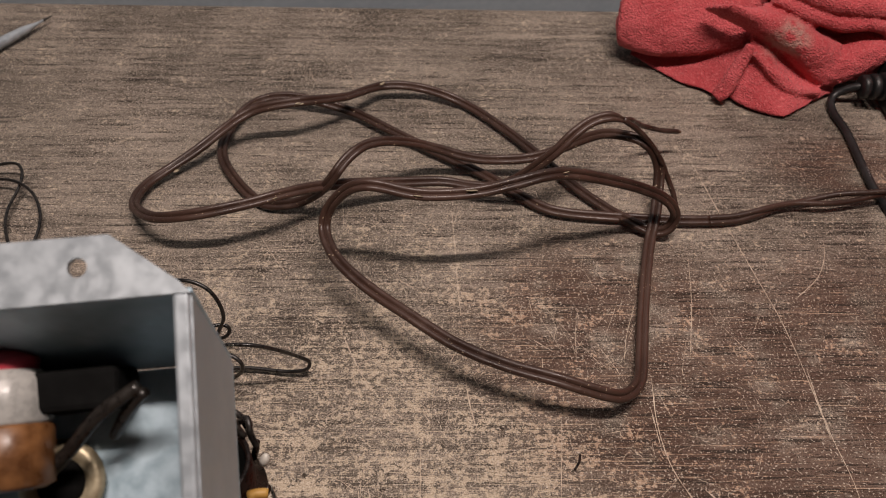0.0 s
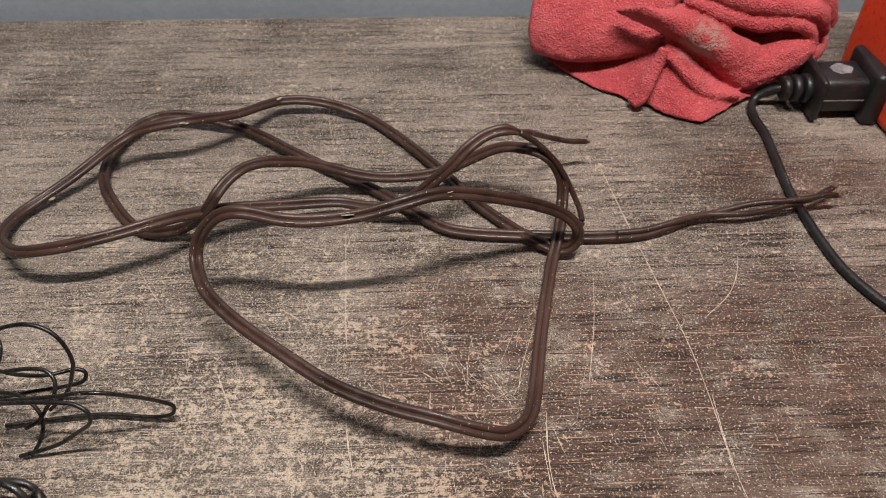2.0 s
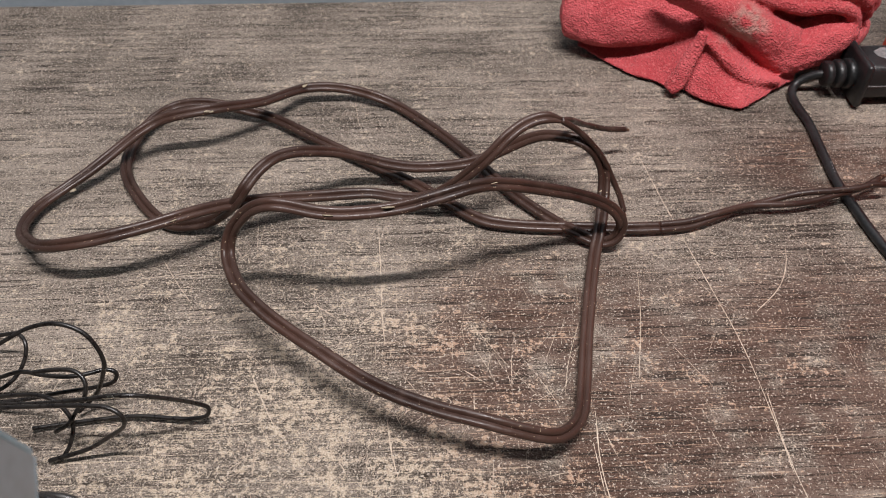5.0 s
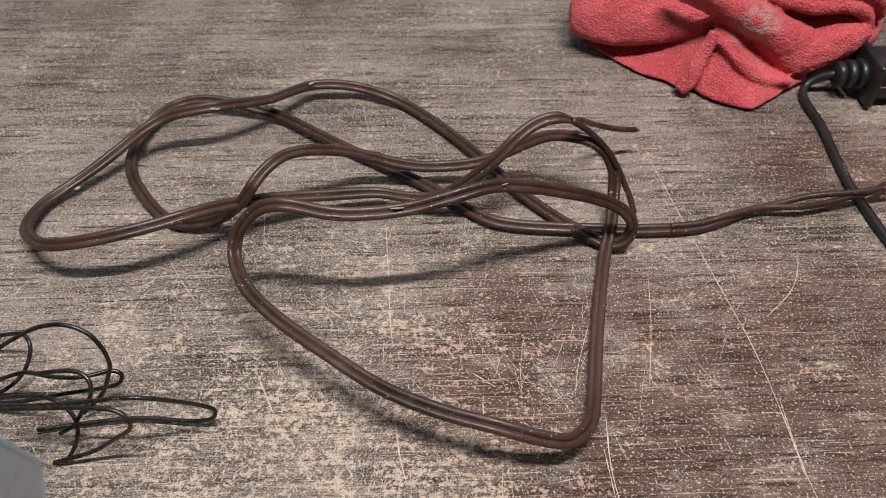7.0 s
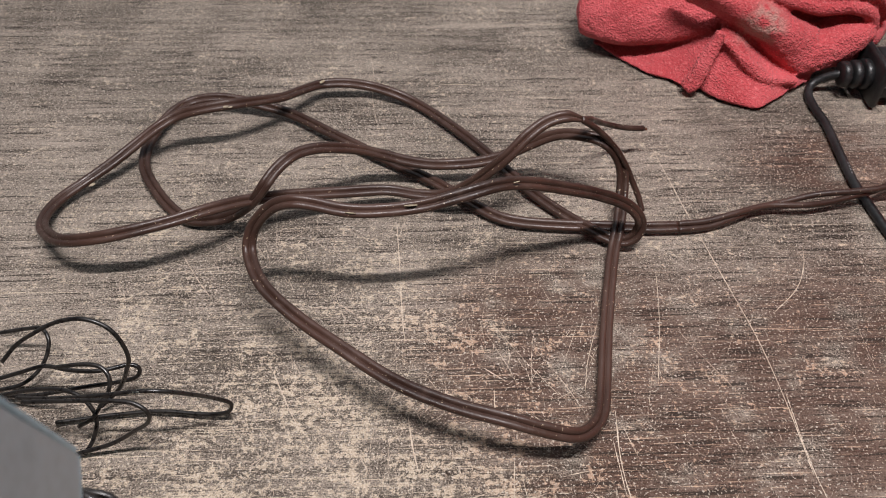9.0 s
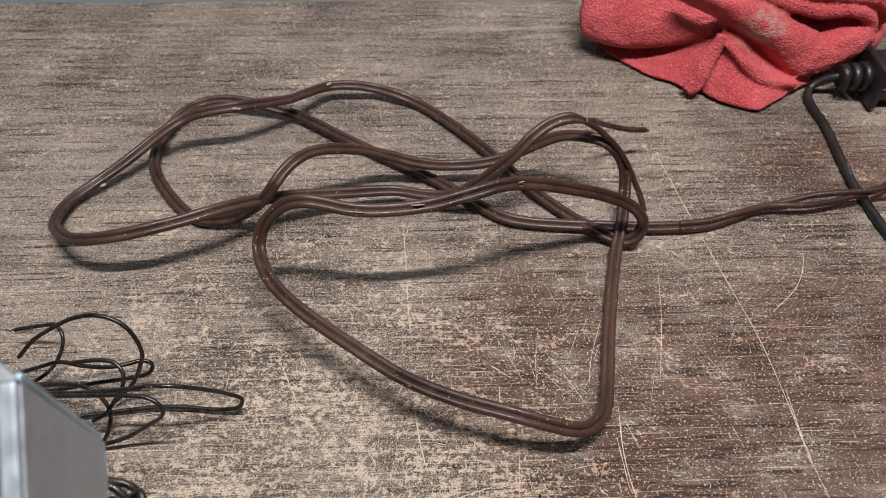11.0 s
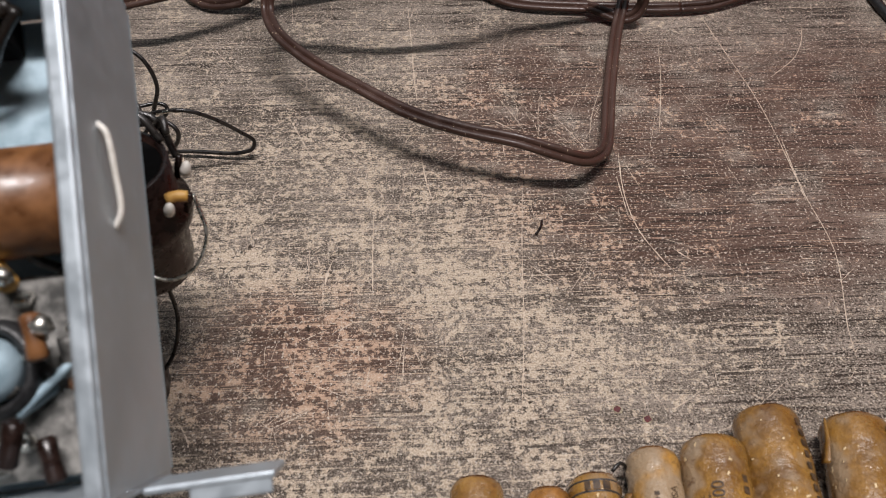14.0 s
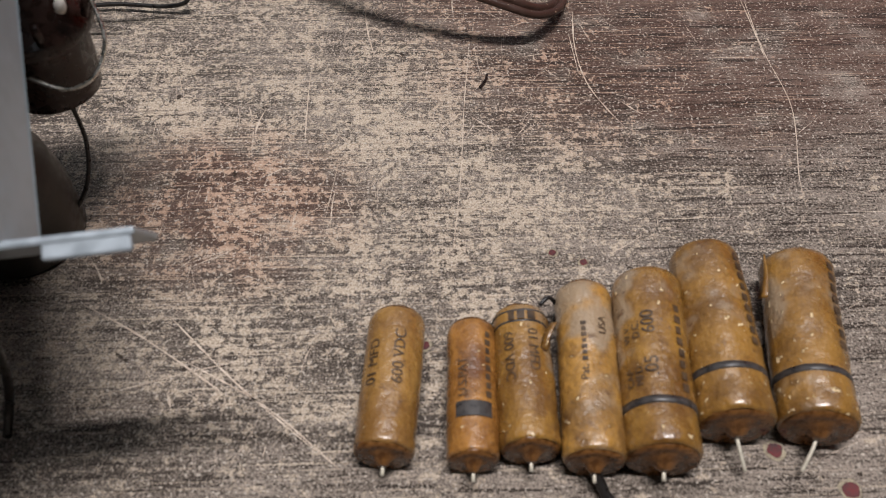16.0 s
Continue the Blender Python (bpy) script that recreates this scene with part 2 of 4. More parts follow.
def cord_material():
    mat, nt, bsdf = material("brown_vinyl", 0.4, 0.0, 0.42)
    v = coords(nt)
    fine, broad = noise_out(nt, v, 1100.0, 3), noise_out(nt, v, 30.0, 3)
    mid = noise_out(nt, v, 210.0, 4, 0.6)
    col = blend(nt, ramp(nt, broad, 0.3, 0.7), (0.026, 0.0125, 0.009), (0.064, 0.033, 0.0245))
    col = blend(nt, ramp(nt, mid, 0.50, 0.72, 0.0, 0.5), col, (0.078, 0.044, 0.033))
    col = blend(nt, ramp(nt, noise_out(nt, v, 1000.0, 2), 0.69, 0.73, 0.0, 0.8), col, (0.46, 0.36, 0.25))
    nt.links.new(col, bsdf.inputs["Base Color"])
    nt.links.new(ramp(nt, mid, 0.3, 0.7, 0.30, 0.52), bsdf.inputs["Roughness"])
    bump(nt, bsdf, total(nt, (fine, 0.5, 1.0), (mid, 0.5, 0.8)), 0.28, 0.0004)
    return mat


def wax_material(name, dark, light, dusty=0.2, bubbles=0.2, streak=0.5):
    """Amber wax over wound kraft paper: clear and cloudy patches, pale bubbles, grime in the creases."""
    mat, nt, bsdf = material(name, 0.34, 0.0, 0.5)
    tc = nt.nodes.new("ShaderNodeTexCoord")
    info = nt.nodes.new("ShaderNodeObjectInfo")
    add = nt.nodes.new("ShaderNodeVectorMath")
    add.operation = "ADD"
    nt.links.new(tc.outputs["Object"], add.inputs[0])
    nt.links.new(info.outputs["Random"], add.inputs[1])
    v = add.outputs[0]
    mp = nt.nodes.new("ShaderNodeMapping")
    mp.inputs["Scale"].default_value = (210, 70, 210)
    mp.inputs["Rotation"].default_value = (0, 0, 0.5)
    nt.links.new(v, mp.inputs["Vector"])
    lines = noise_out(nt, mp.outputs["Vector"], 1.0, 4, 0.6)
    broad, fine = noise_out(nt, v, 80.0, 4, 0.6), noise_out(nt, v, 900.0, 4, 0.6)
    cloud, grime = noise_out(nt, v, 55.0, 3, 0.6), noise_out(nt, v, 260.0, 5, 0.7)
    tone = total(nt, (broad, 0.5, 1.0), (lines, 0.5, streak), (fine, 0.5, 0.4))
    col = blend(nt, ramp(nt, tone, -0.22, 0.24), dark, light)
    col = blend(nt, ramp(nt, cloud, 0.62 - dusty * 0.25, 0.74 - dusty * 0.25, 0.0, 0.85), col, (0.30, 0.225, 0.15))
    col = blend(nt, ramp(nt, grime, 0.57, 0.68, 0.0, 0.75), col, (0.085, 0.036, 0.012))
    spots = ramp(nt, noise_out(nt, v, 520.0, 2, 0.5), 0.72 - bubbles * 0.1, 0.75 - bubbles * 0.1, 0.0, 0.85)
    col = blend(nt, spots, col, (0.74, 0.56, 0.32))
    nt.links.new(col, bsdf.inputs["Base Color"])
    nt.links.new(ramp(nt, grime, 0.3, 0.7, 0.2, 0.45), bsdf.inputs["Roughness"])
    bsdf.inputs["Coat Weight"].default_value = 0.5
    bsdf.inputs["Coat Roughness"].default_value = 0.16
    bump(nt, bsdf, total(nt, (broad, 0.5, 1.2), (grime, 0.5, 0.5), (lines, 0.5, 0.08), (fine, 0.5, 0.08), (spots, 0.0, 0.25)), 0.75, 0.0016)
    return mat


def towel_material():
    mat, nt, bsdf = material("red_terry_cloth", 0.95, 0.0, 0.15)
    v = coords(nt)
    loops = nt.nodes.new("ShaderNodeTexVoronoi")
    loops.inputs["Scale"].default_value = 1250.0
    nt.links.new(v, loops.inputs["Vector"])
    fine, broad = noise_out(nt, v, 1100.0, 3), noise_out(nt, v, 40.0, 3)
    col = blend(nt, ramp(nt, broad, 0.3, 0.7), (0.43, 0.058, 0.066), (0.60, 0.108, 0.120))
    col = blend(nt, ramp(nt, fine, 0.5, 0.7, 0.0, 0.45), col, (0.78, 0.24, 0.235))
    g = nt.nodes.new("ShaderNodeTexGradient")
    g.gradient_type = "SPHERICAL"
    nt.links.new(coords(nt, (62, 62, 62), shift=(-0.05, 1.0, -1.86)), g.inputs["Vector"])
    stain = calc(nt, "MULTIPLY", ramp(nt, g.outputs["Fac"], 0.15, 0.7), ramp(nt, noise_out(nt, v, 160.0, 3), 0.35, 0.55))
    col = blend(nt, calc(nt, "MULTIPLY", stain, 0.75), col, (0.42, 0.31, 0.26))
    nt.links.new(col, bsdf.inputs["Base Color"])
    bsdf.inputs["Sheen Weight"].default_value = 0.08
    bsdf.inputs["Sheen Roughness"].default_value = 0.5
    bump(nt, bsdf, calc(nt, "ADD", loops.outputs["Distance"], fine), 0.8, 0.0008)
    return mat


BOARD = board_material()
CORD = cord_material()
WAX = wax_material("waxed_paper", (0.135, 0.060, 0.012), (0.325, 0.170, 0.034))
WAX_OLIVE = wax_material("yellow_waxed_paper", (0.180, 0.086, 0.021), (0.345, 0.188, 0.048), 0.15, 0.0, 0.2)
WAX_RED = wax_material("red_brown_waxed_paper", (0.130, 0.048, 0.012), (0.36, 0.165, 0.036), 0.1, 0.15, 0.3)
WAX_DUSTY = wax_material("dusty_waxed_paper", (0.150, 0.078, 0.026), (0.43, 0.225, 0.048), 0.6, 0.1, 0.35)
WAX_BUBBLE = wax_material("blistered_waxed_paper", (0.130, 0.060, 0.013), (0.31, 0.160, 0.034), 0.25, 0.55, 0.25)
TOWEL = towel_material()
WAX_DARK = worn("dark_wax_end", (0.055, 0.020, 0.006), (0.20, 0.085, 0.02), 0.28, 0, 700, 170, 0.4)
BLACK_WIRE = worn("black_enamelled_wire", (0.006, 0.005, 0.005), (0.018, 0.015, 0.013), 0.33, 0, 700, 90, 0.15)
BLACK_RUBBER = worn("black_rubber", (0.006, 0.006, 0.0065), (0.020, 0.020, 0.021), 0.42, 0, 900, 120, 0.25)
STEEL = worn("plated_steel", (0.29, 0.33, 0.36), (0.42, 0.47, 0.505), 0.40, 0.4, 300, 45, 0.06)
STEEL_IN = worn("blue_grey_plating", (0.26, 0.37, 0.43), (0.42, 0.54, 0.61), 0.45, 0.35, 260, 50, 0.08)
TIN = worn("tinned_wire", (0.55, 0.52, 0.46), (0.80, 0.78, 0.72), 0.28, 1.0, 600, 90, 0.1)
LEAD_WIRE = worn("dull_tinned_lead", (0.42, 0.38, 0.29), (0.66, 0.61, 0.50), 0.4, 0.25, 600, 90, 0.1)
COPPER = worn("dull_copper", (0.12, 0.07, 0.045), (0.25, 0.14, 0.09), 0.6, 0.5, 700, 90, 0.1)
BAKELITE = worn("brown_bakelite", (0.008, 0.004, 0.003), (0.024, 0.011, 0.008), 0.3, 0, 500, 80, 0.1, 0.35)
WALL_PAINT = worn("grey_blue_paint", (0.30, 0.35, 0.39), (0.36, 0.41, 0.45), 0.6, 0, 300, 8, 0.05)
PLASTER = worn("off_white_plaster", (0.52, 0.51, 0.49), (0.62, 0.61, 0.59), 0.85, 0, 120, 4, 0.1)
CONCRETE = worn("grey_floor", (0.18, 0.18, 0.18), (0.28, 0.28, 0.27), 0.8, 0, 90, 5, 0.1)
ORANGE = worn("orange_red_plastic", (0.70, 0.060, 0.022), (0.80, 0.085, 0.030), 0.35, 0, 500, 40, 0.05)
INK = worn("faded_black_ink", (0.035, 0.022, 0.014), (0.10, 0.06, 0.03), 0.45, 0, 900, 300, 0.05)
BAND = worn("black_band", (0.018, 0.016, 0.016), (0.055, 0.048, 0.044), 0.35, 0, 600, 150, 0.1)
PALE_WOOD = worn("bare_pale_wood", (0.40, 0.31, 0.235), (0.60, 0.50, 0.40), 0.8, 0, 1500, 300, 0.1)
SCUFFED = worn("scuffed_vinyl", (0.17, 0.13, 0.09), (0.36, 0.31, 0.21), 0.6, 0, 1500, 500, 0.2)
SCUFF_GREY = worn("grey_scuff", (0.12, 0.12, 0.12), (0.28, 0.27, 0.27), 0.6, 0, 900, 200, 0.1)
DARK_HOLE = worn("dark_red_knot", (0.02, 0.008, 0.008), (0.13, 0.015, 0.016), 0.6, 0, 900, 200, 0.1)
MATT_BLACK = worn("matt_black", (0.002, 0.002, 0.002), (0.006, 0.006, 0.006), 0.95, 0, 600, 90, 0.05, 0.1)
CLOUDY = worn("cloudy_grey_cup", (0.26, 0.26, 0.25), (0.42, 0.41, 0.39), 0.3, 0, 500, 60, 0.05)
BRASS = worn("dull_brass", (0.22, 0.17, 0.10), (0.42, 0.36, 0.25), 0.4, 0.5, 500, 60, 0.05)
OLIVE_CAN = worn("dark_olive_can", (0.016, 0.013, 0.010), (0.038, 0.031, 0.023), 0.4, 0, 500, 60, 0.1)
CERAMIC = worn("cream_ceramic", (0.55, 0.52, 0.46), (0.74, 0.71, 0.66), 0.35, 0, 500, 60, 0.05)
YELLOW = worn("yellow_sleeve", (0.38, 0.18, 0.03), (0.55, 0.32, 0.09), 0.45, 0, 500, 90, 0.05)
MICA = worn("grey_speckled_board", (0.05, 0.05, 0.048), (0.30, 0.29, 0.27), 0.4, 0, 420, 160, 0.3)
PINK = worn("red_wax_cap", (0.40, 0.03, 0.05), (0.55, 0.06, 0.09), 0.5, 0, 400, 90, 0.05)
BROWN_CARD = worn("brown_card_tube", (0.075, 0.030, 0.012), (0.23, 0.10, 0.036), 0.35, 0, 300, 60, 0.1)
GREY_LABEL = worn("grey_label", (0.20, 0.12, 0.12), (0.28, 0.17, 0.16), 0.4, 0, 500, 90, 0.02)
PRINT = worn("pale_print", (0.5, 0.5, 0.5), (0.65, 0.65, 0.65), 0.6, 0, 900, 90, 0.02)

# ---- setting ----
BENCH_TURN = 3.8
bench_top = part("bench_top", box_bm(1.6, 1.0, 0.02, (0.1, -0.106, -0.01), 0.0012), BOARD)
bench_top.rotation_euler = (0, 0, radians(BENCH_TURN))
tagged(bench_top, "dark-stained plywood bench top, scratched and rubbed to pale wood", "workbench", kind="structure")
turned = pose(0, 0, 0, 0, 0, BENCH_TURN)
for name, sx, sy, sz, c, mat, lab in (
        ("wall_north", 5.0, 0.1, 3.2, (0.1, 0.452, 0.72), WALL_PAINT, "grey-blue painted wall panel behind the bench"),
        ("wall_south", 5.0, 0.1, 3.2, (0.1, -2.6, 0.72), PLASTER, "plain off-white wall"),
        ("wall_east", 0.1, 3.0, 3.2, (2.5, -1.1, 0.72), PLASTER, "plain off-white wall"),
        ("wall_west", 0.1, 3.0, 3.2, (-2.3, -1.1, 0.72), PLASTER, "plain off-white wall"),
        ("floor", 5.0, 3.2, 0.1, (0.1, -1.1, -0.93), CONCRETE, "grey concrete floor"),
        ("ceiling", 5.0, 3.2, 0.1, (0.1, -1.1, 2.4), PLASTER, "plain white ceiling")):
    w = part(name, box_bm(sx, sy, sz, c, m=turned), mat)
    tagged(w, lab, name.split("_")[0], kind="structure")

for x in (-0.62, 0.82):
    for y in (-0.55, 0.33):
        leg = part("bench_leg", box_bm(0.07, 0.07, 0.86, (x, y, -0.45), 0.003, m=turned), PALE_WOOD)
        tagged(leg, "plain square timber bench leg", "workbench", kind="structure")

# ---- brown flat twin cord ----
ARCH = [(65.9, 242.8, 40), (60.7, 241.8, 42), (53.8, 239.9, 41), (47, 235.6, 38), (40.6, 231.9, 32), (35, 231.2, 26), (29.4, 232.4, 19), (23.5, 234, 13), (17.4, 235.7, 9), (8, 237, 8), (-1.6, 238.8, 8), (-20, 234.5, 10), (-39.2, 227.4, 14), (-47.9, 221.9, 17), (-56, 215.4, 20), (-63.9, 209, 22), (-72.3, 204.5, 22), (-80.7, 200.7, 22), (-89.6, 198.4, 21), (-99.3, 197.9, 19), (-108.3, 200, 16), (-117.2, 207.6, 11), (-123.6, 216.5, 7), (-125.1, 225, 5), (-123.2, 233.8, 4), (-117, 241.6, 5), (-108, 249.9, 8), (-98.7, 259.1, 12), (-92.7, 263.6, 15)]
BACK = [(-86.7, 267.7, 17), (-77.5, 268.5, 20), (-66.9, 270.9, 21), (-57.6, 277.8, 18), (-48.2, 286.8, 14), (-41, 298.4, 10), (-34.4, 305.3, 8), (-25.3, 306.6, 8), (-15.8, 307.8, 6), (-5.9, 305.2, 5), (3.9, 301.5, 3), (21.1, 285, 3), (38.2, 264.3, 3), (51.9, 245.7, 3), (67.7, 229.9, 3), (73.3, 224.6, 4), (78.1, 221, 4), (82.9, 219.2, 4), (86.6, 219.1, 6), (88.4, 220, 10), (87.6, 219.7, 15), (84.8, 219.9, 19), (79.7, 219.4, 23), (70.9, 217.3, 28), (62.1, 212.5, 34)]
INNER = [(54.0, 209.5, 38.0), (46.2, 205.7, 42.2), (38.6, 202.3, 45.0), (33.0, 199.4, 46.0), (27.6, 197.0, 45.8), (20.6, 194.9, 44.7), (13.7, 193.7, 43.0), (1.5, 192.1, 41.7), (-10.6, 191.3, 41.8), (-22.6, 193.0, 42.9), (-27.7, 193.3, 43.1), (-33.1, 194.2, 40.7), (-38.3, 195.1, 35.0), (-42.5, 195.1, 27.8), (-43.5, 192.3, 22.9), (-41.4, 186.0, 21.7), (-36.8, 177.5, 22.0), (-29.6, 170.3, 21.0), (-20.1, 162.9, 20.0), (-11.0, 156.2, 20.0), (6.3, 144.8, 19.0), (22.6, 137.7, 19.0), (38.3, 133.3, 19.0), (46.2, 132.3, 17.0), (54.4, 132.4, 14.0), (59.8, 134.3, 11.0), (64.8, 139.7, 8.0), (67.9, 146.9, 5.0)]
LEG = [(69.9, 157.6, 3), (72.4, 175.4, 3), (76.6, 200.2, 3), (79.7, 215.7, 4), (82, 224.3, 7), (83.7, 235.1, 11), (83.4, 241.6, 19), (79.2, 244.2, 26), (73.9, 246, 29), (67.9, 248, 29), (62.3, 251.3, 27), (56.7, 254.2, 23), (50.8, 254.9, 19), (44.8, 255.1, 15), (38.5, 254.5, 12), (30, 253.8, 10), (21.3, 253.6, 9), (12.7, 252, 10), (4.1, 251.2, 12), (-4.3, 250.6, 15), (-12.4, 248.3, 19), (-19.9, 243.1, 24), (-27.1, 237.5, 28), (-32.5, 233.8, 29), (-36.7, 229, 29), (-40.3, 225.2, 27), (-42.8, 221.4, 25)]
UNDER = [(-46.2, 220.2, 20), (-51.4, 221.7, 13), (-59, 224.1, 6), (-65.5, 224.1, 4), (-72, 224.6, 3), (-77.7, 227.1, 3), (-83.1, 232, 3), (-89, 239, 3), (-95.4, 248.4, 3), (-98.6, 255.7, 3),
         (-99.4, 263.1, 4), (-98.5, 270.8, 5), (-96.8, 280.2, 5), (-93.4, 286.3, 6), (-87.9, 292.8, 6), (-80.9, 294.2, 7), (-73.9, 294.5, 7), (-61.9, 292.9, 6), (-47.5, 289.7, 4), (-24.6, 274.5, 4),
         (-0.9, 260.1, 3), (15, 249.7, 3), (28.1, 239, 3), (38.6, 231.4, 3), (46.8, 229, 3), (67.6, 227.8, 3), (94.6, 228, 3), (105.1, 228.8, 3)]
TAIL = [(105.1, 228.8, 3), (115.9, 230.7, 3), (127, 234.7, 4), (139.1, 240.3, 4), (152, 242.1, 5), (164.7, 244.2, 6), (176.2, 246.2, 7), (183.4, 247.9, 7.5), (188.5, 250.1, 8)]


def lamp_cord():
    cord = thing("lamp_cord", pose(0.03, 0.2, 0), "tangled brown flat twin cord with both ends cut, on the bench", "cord")
    inv = Matrix.Translation((-0.03, -0.2, 0))
    pts = smooth_path(spline(ARCH + BACK + INNER + LEG + UNDER, 1.0), 3)

    def roll(i, n):
        return 0.45 * noise.noise((i * 0.021, 3.7, 0.0)) + 0.25 * noise.noise((i * 0.06, 9.1, 0.0))

    bm = sweep_bm(pts, twin_profile(), roll, size=lambda i, n: min(1.0, 0.5 + 0.1 * i))
    bm.transform(inv)
    part("sheath", bm, CORD, cord, "glossy brown vinyl with a groove down the middle", True)
    # the cut end, split into its two conductors
    for ends in ([ARCH[0], (69, 246, 38), (74.5, 258, 28), (82.1, 267.8, 19), (89.5, 270.2, 16), (96.5, 272.8, 14)],
                 [ARCH[0], (72.9, 244.5, 34), (78.9, 244, 28), (83.7, 241.9, 22), (87.8, 241.3, 14), (91, 238.7, 8), (92.5, 235.6, 4)]):
        p = smooth_path(spline(ends, 0.8), 2)
        bm = sweep_bm(p, circle(1.12, 12))
        bm.transform(inv)
        c = part("conductor", bm, CORD, cord, "single split conductor", True)
        d = (p[-1] - p[-3]).normalized()
        bm = sweep_bm([p[-1] - d, p[-1] + d * 0.5, p[-1] + d * 1.2 + Vector((0.3, 0, -0.3))], circle(0.6, 8))
        bm.transform(inv)
        part("copper_core", bm, COPPER, c, "frayed copper strands", True)
    # the twisted tail
    core = smooth_path(spline(TAIL, 0.8), 2)
    n = len(core)
    for side in (0, 1):
        p = []
        for i, q in enumerate(core):
            a = 0.4 + math.pi * side + 5.2 * (i / n) ** 1.2
            gap = 1.25 + (0.9 if 0.45 < i / n < 0.8 else 0.0) * math.sin((i / n - 0.45) / 0.35 * math.pi)
            p.append(q + Vector((0, math.cos(a) * gap, abs(gap) * math.sin(a) * 0.8)))
        last = p[-1]
        p += [last + Vector((2.5, 1.6 - side * 2.2, 0.6)), last + Vector((5.2, 3.6 - side * 3.4, 0.4 - side))]
        bm = sweep_bm(smooth_path(p, 3), circle(1.22, 12))
        bm.transform(inv)
        c = part("conductor", bm, CORD, cord, "twisted loose conductor", True)
        e = p[-1]
        bm = sweep_bm([e - Vector((0.6, 0.3, 0)), e + Vector((0.8, 0.5, 0)), e + Vector((1.8, 0.8 - side, -0.2))], circle(0.7, 8))
        bm.transform(inv)
        part("copper_core", bm, COPPER, c, "frayed copper strands", True)
    # nicks where the vinyl is rubbed pale
    for x, y, z, r, yaw in ((8.7, 192.1, 43.9, 1.15, -173), (-9.6, 189.8, 42.2, 0.98, 176), (41.0, 201.8, 46.1, 0.69, -156), (-66.5, 269.2, 21.4, 0.63, 25), (-64.9, 269.5, 21.0, 0.52, 25), (-34.3, 303.3, 10.5, 0.75, 46), (-114.0, 240.8, 4.5, 0.75, 43), (-64.4, 206.8, 22.5, 0.69, -146)):
        bm = bmesh.new()
        bmesh.ops.create_icosphere(bm, subdivisions=3, radius=r * MM, matrix=Matrix.Diagonal((1.8, 0.7, 0.25, 1)))
        for v in bm.verts:
            v.co *= 1 + 0.35 * noise.noise(v.co * 1400 + Vector((x, y, 0)))
        bm.transform(inv @ pose(x * MM, y * MM, z * MM, 35, 0, yaw))
        part("worn_patch", bm, SCUFFED, cord, "pale rubbed nick", True)
    return cord


lamp_cord()

# ---- thin black wire ----
WIRES = (
    [(-104.0, 144.3, 24.0), (-99.2, 146.6, 29.0), (-93.5, 147.6, 33.0), (-87.0, 149.4, 36.0), (-78.5, 149.1, 38.0), (-72.5, 148.0, 36.0), (-69.2, 146.3, 32.0), (-68.0, 144.9, 27.0), (-70.4, 145.5, 20.0), (-76.2, 146.9, 8.0), (-81.7, 144.1, 3.0)],
    [(-118.4, 165.9, 9.0), (-110.8, 166.1, 11.0), (-103.6, 165.0, 13.0), (-100.8, 161.9, 12.0), (-101.0, 158.8, 9.0), (-103.0, 154.6, 6.0), (-107.4, 150.6, 4.0), (-114.0, 149.0, 3.0)],
    [(-112.5, 149.7, 8.0), (-104.9, 150.2, 11.0), (-97.3, 150.4, 14.0), (-89.8, 148.5, 15.0), (-81.0, 147.6, 16.0), (-76.4, 148.8, 16.0), (-71.9, 150.4, 16.0), (-69.1, 150.2, 15.0), (-70.0, 149.3, 12.0), (-75.8, 149.2, 9.0), (-87.5, 148.9, 6.0), (-102.6, 146.7, 4.0), (-113.2, 147.0, 3.0)],
    [(-90.6, 145.8, 20.0), (-81.9, 145.6, 22.0), (-76.9, 144.8, 22.0), (-74.3, 142.4, 20.0), (-74.7, 139.7, 17.0), (-76.9, 137.8, 14.0), (-79.3, 135.0, 11.0), (-83.8, 134.0, 8.0)],
    [(-99.1, 136.3, 18.0), (-86.5, 134.6, 21.0), (-69.7, 133.8, 25.0), (-63.0, 133.6, 27.0), (-57.0, 133.9, 27.0), (-51.0, 136.7, 22.0), (-44.6, 142.5, 11.0), (-41.9, 143.4, 7.5), (-42.6, 142.7, 5.0), (-47.7, 142.6, 3.0), (-64.8, 143.4, 2.5), (-78.0, 141.9, 2.0), (-93.8, 138.8, 2.0)],
    [(-95.9, 133.7, 20.0), (-85.2, 132.4, 23.0), (-68.6, 131.0, 26.0), (-62.3, 130.3, 26.0), (-59.1, 129.0, 24.0), (-59.7, 128.9, 20.0), (-66.4, 130.2, 12.0), (-73.5, 130.0, 6.0), (-82.0, 128.8, 3.0), (-85.4, 128.3, 2.0)],
    [(-111.4, 145.0, 6.0), (-98.8, 143.3, 12.0), (-89.1, 141.5, 15.0), (-83.7, 139.8, 15.0), (-79.7, 137.2, 12.0), (-78.8, 135.4, 9.0), (-80.2, 131.9, 4.0), (-82.1, 128.4, 2.0)],
    [(-200, 232, 4), (-192.9, 235, 5), (-186.5, 237.2, 6), (-178.3, 236.2, 8), (-173.8, 231, 8), (-173, 224.6, 6), (-173.5, 213.1, 4), (-171.3, 204.5, 3), (-166.4, 195.4, 3), (-155, 178, 2), (-138, 168, 3), (-128, 165, 5)],
    [(-198, 221, 5), (-188.2, 225.1, 6), (-182.6, 228.1, 6), (-174.4, 226.1, 7), (-164.6, 218.9, 7), (-159, 209.8, 5), (-157.6, 202.4, 3), (-157.6, 197.1, 2), (-154, 180, 2), (-140, 158, 2), (-124, 150, 3)],
)


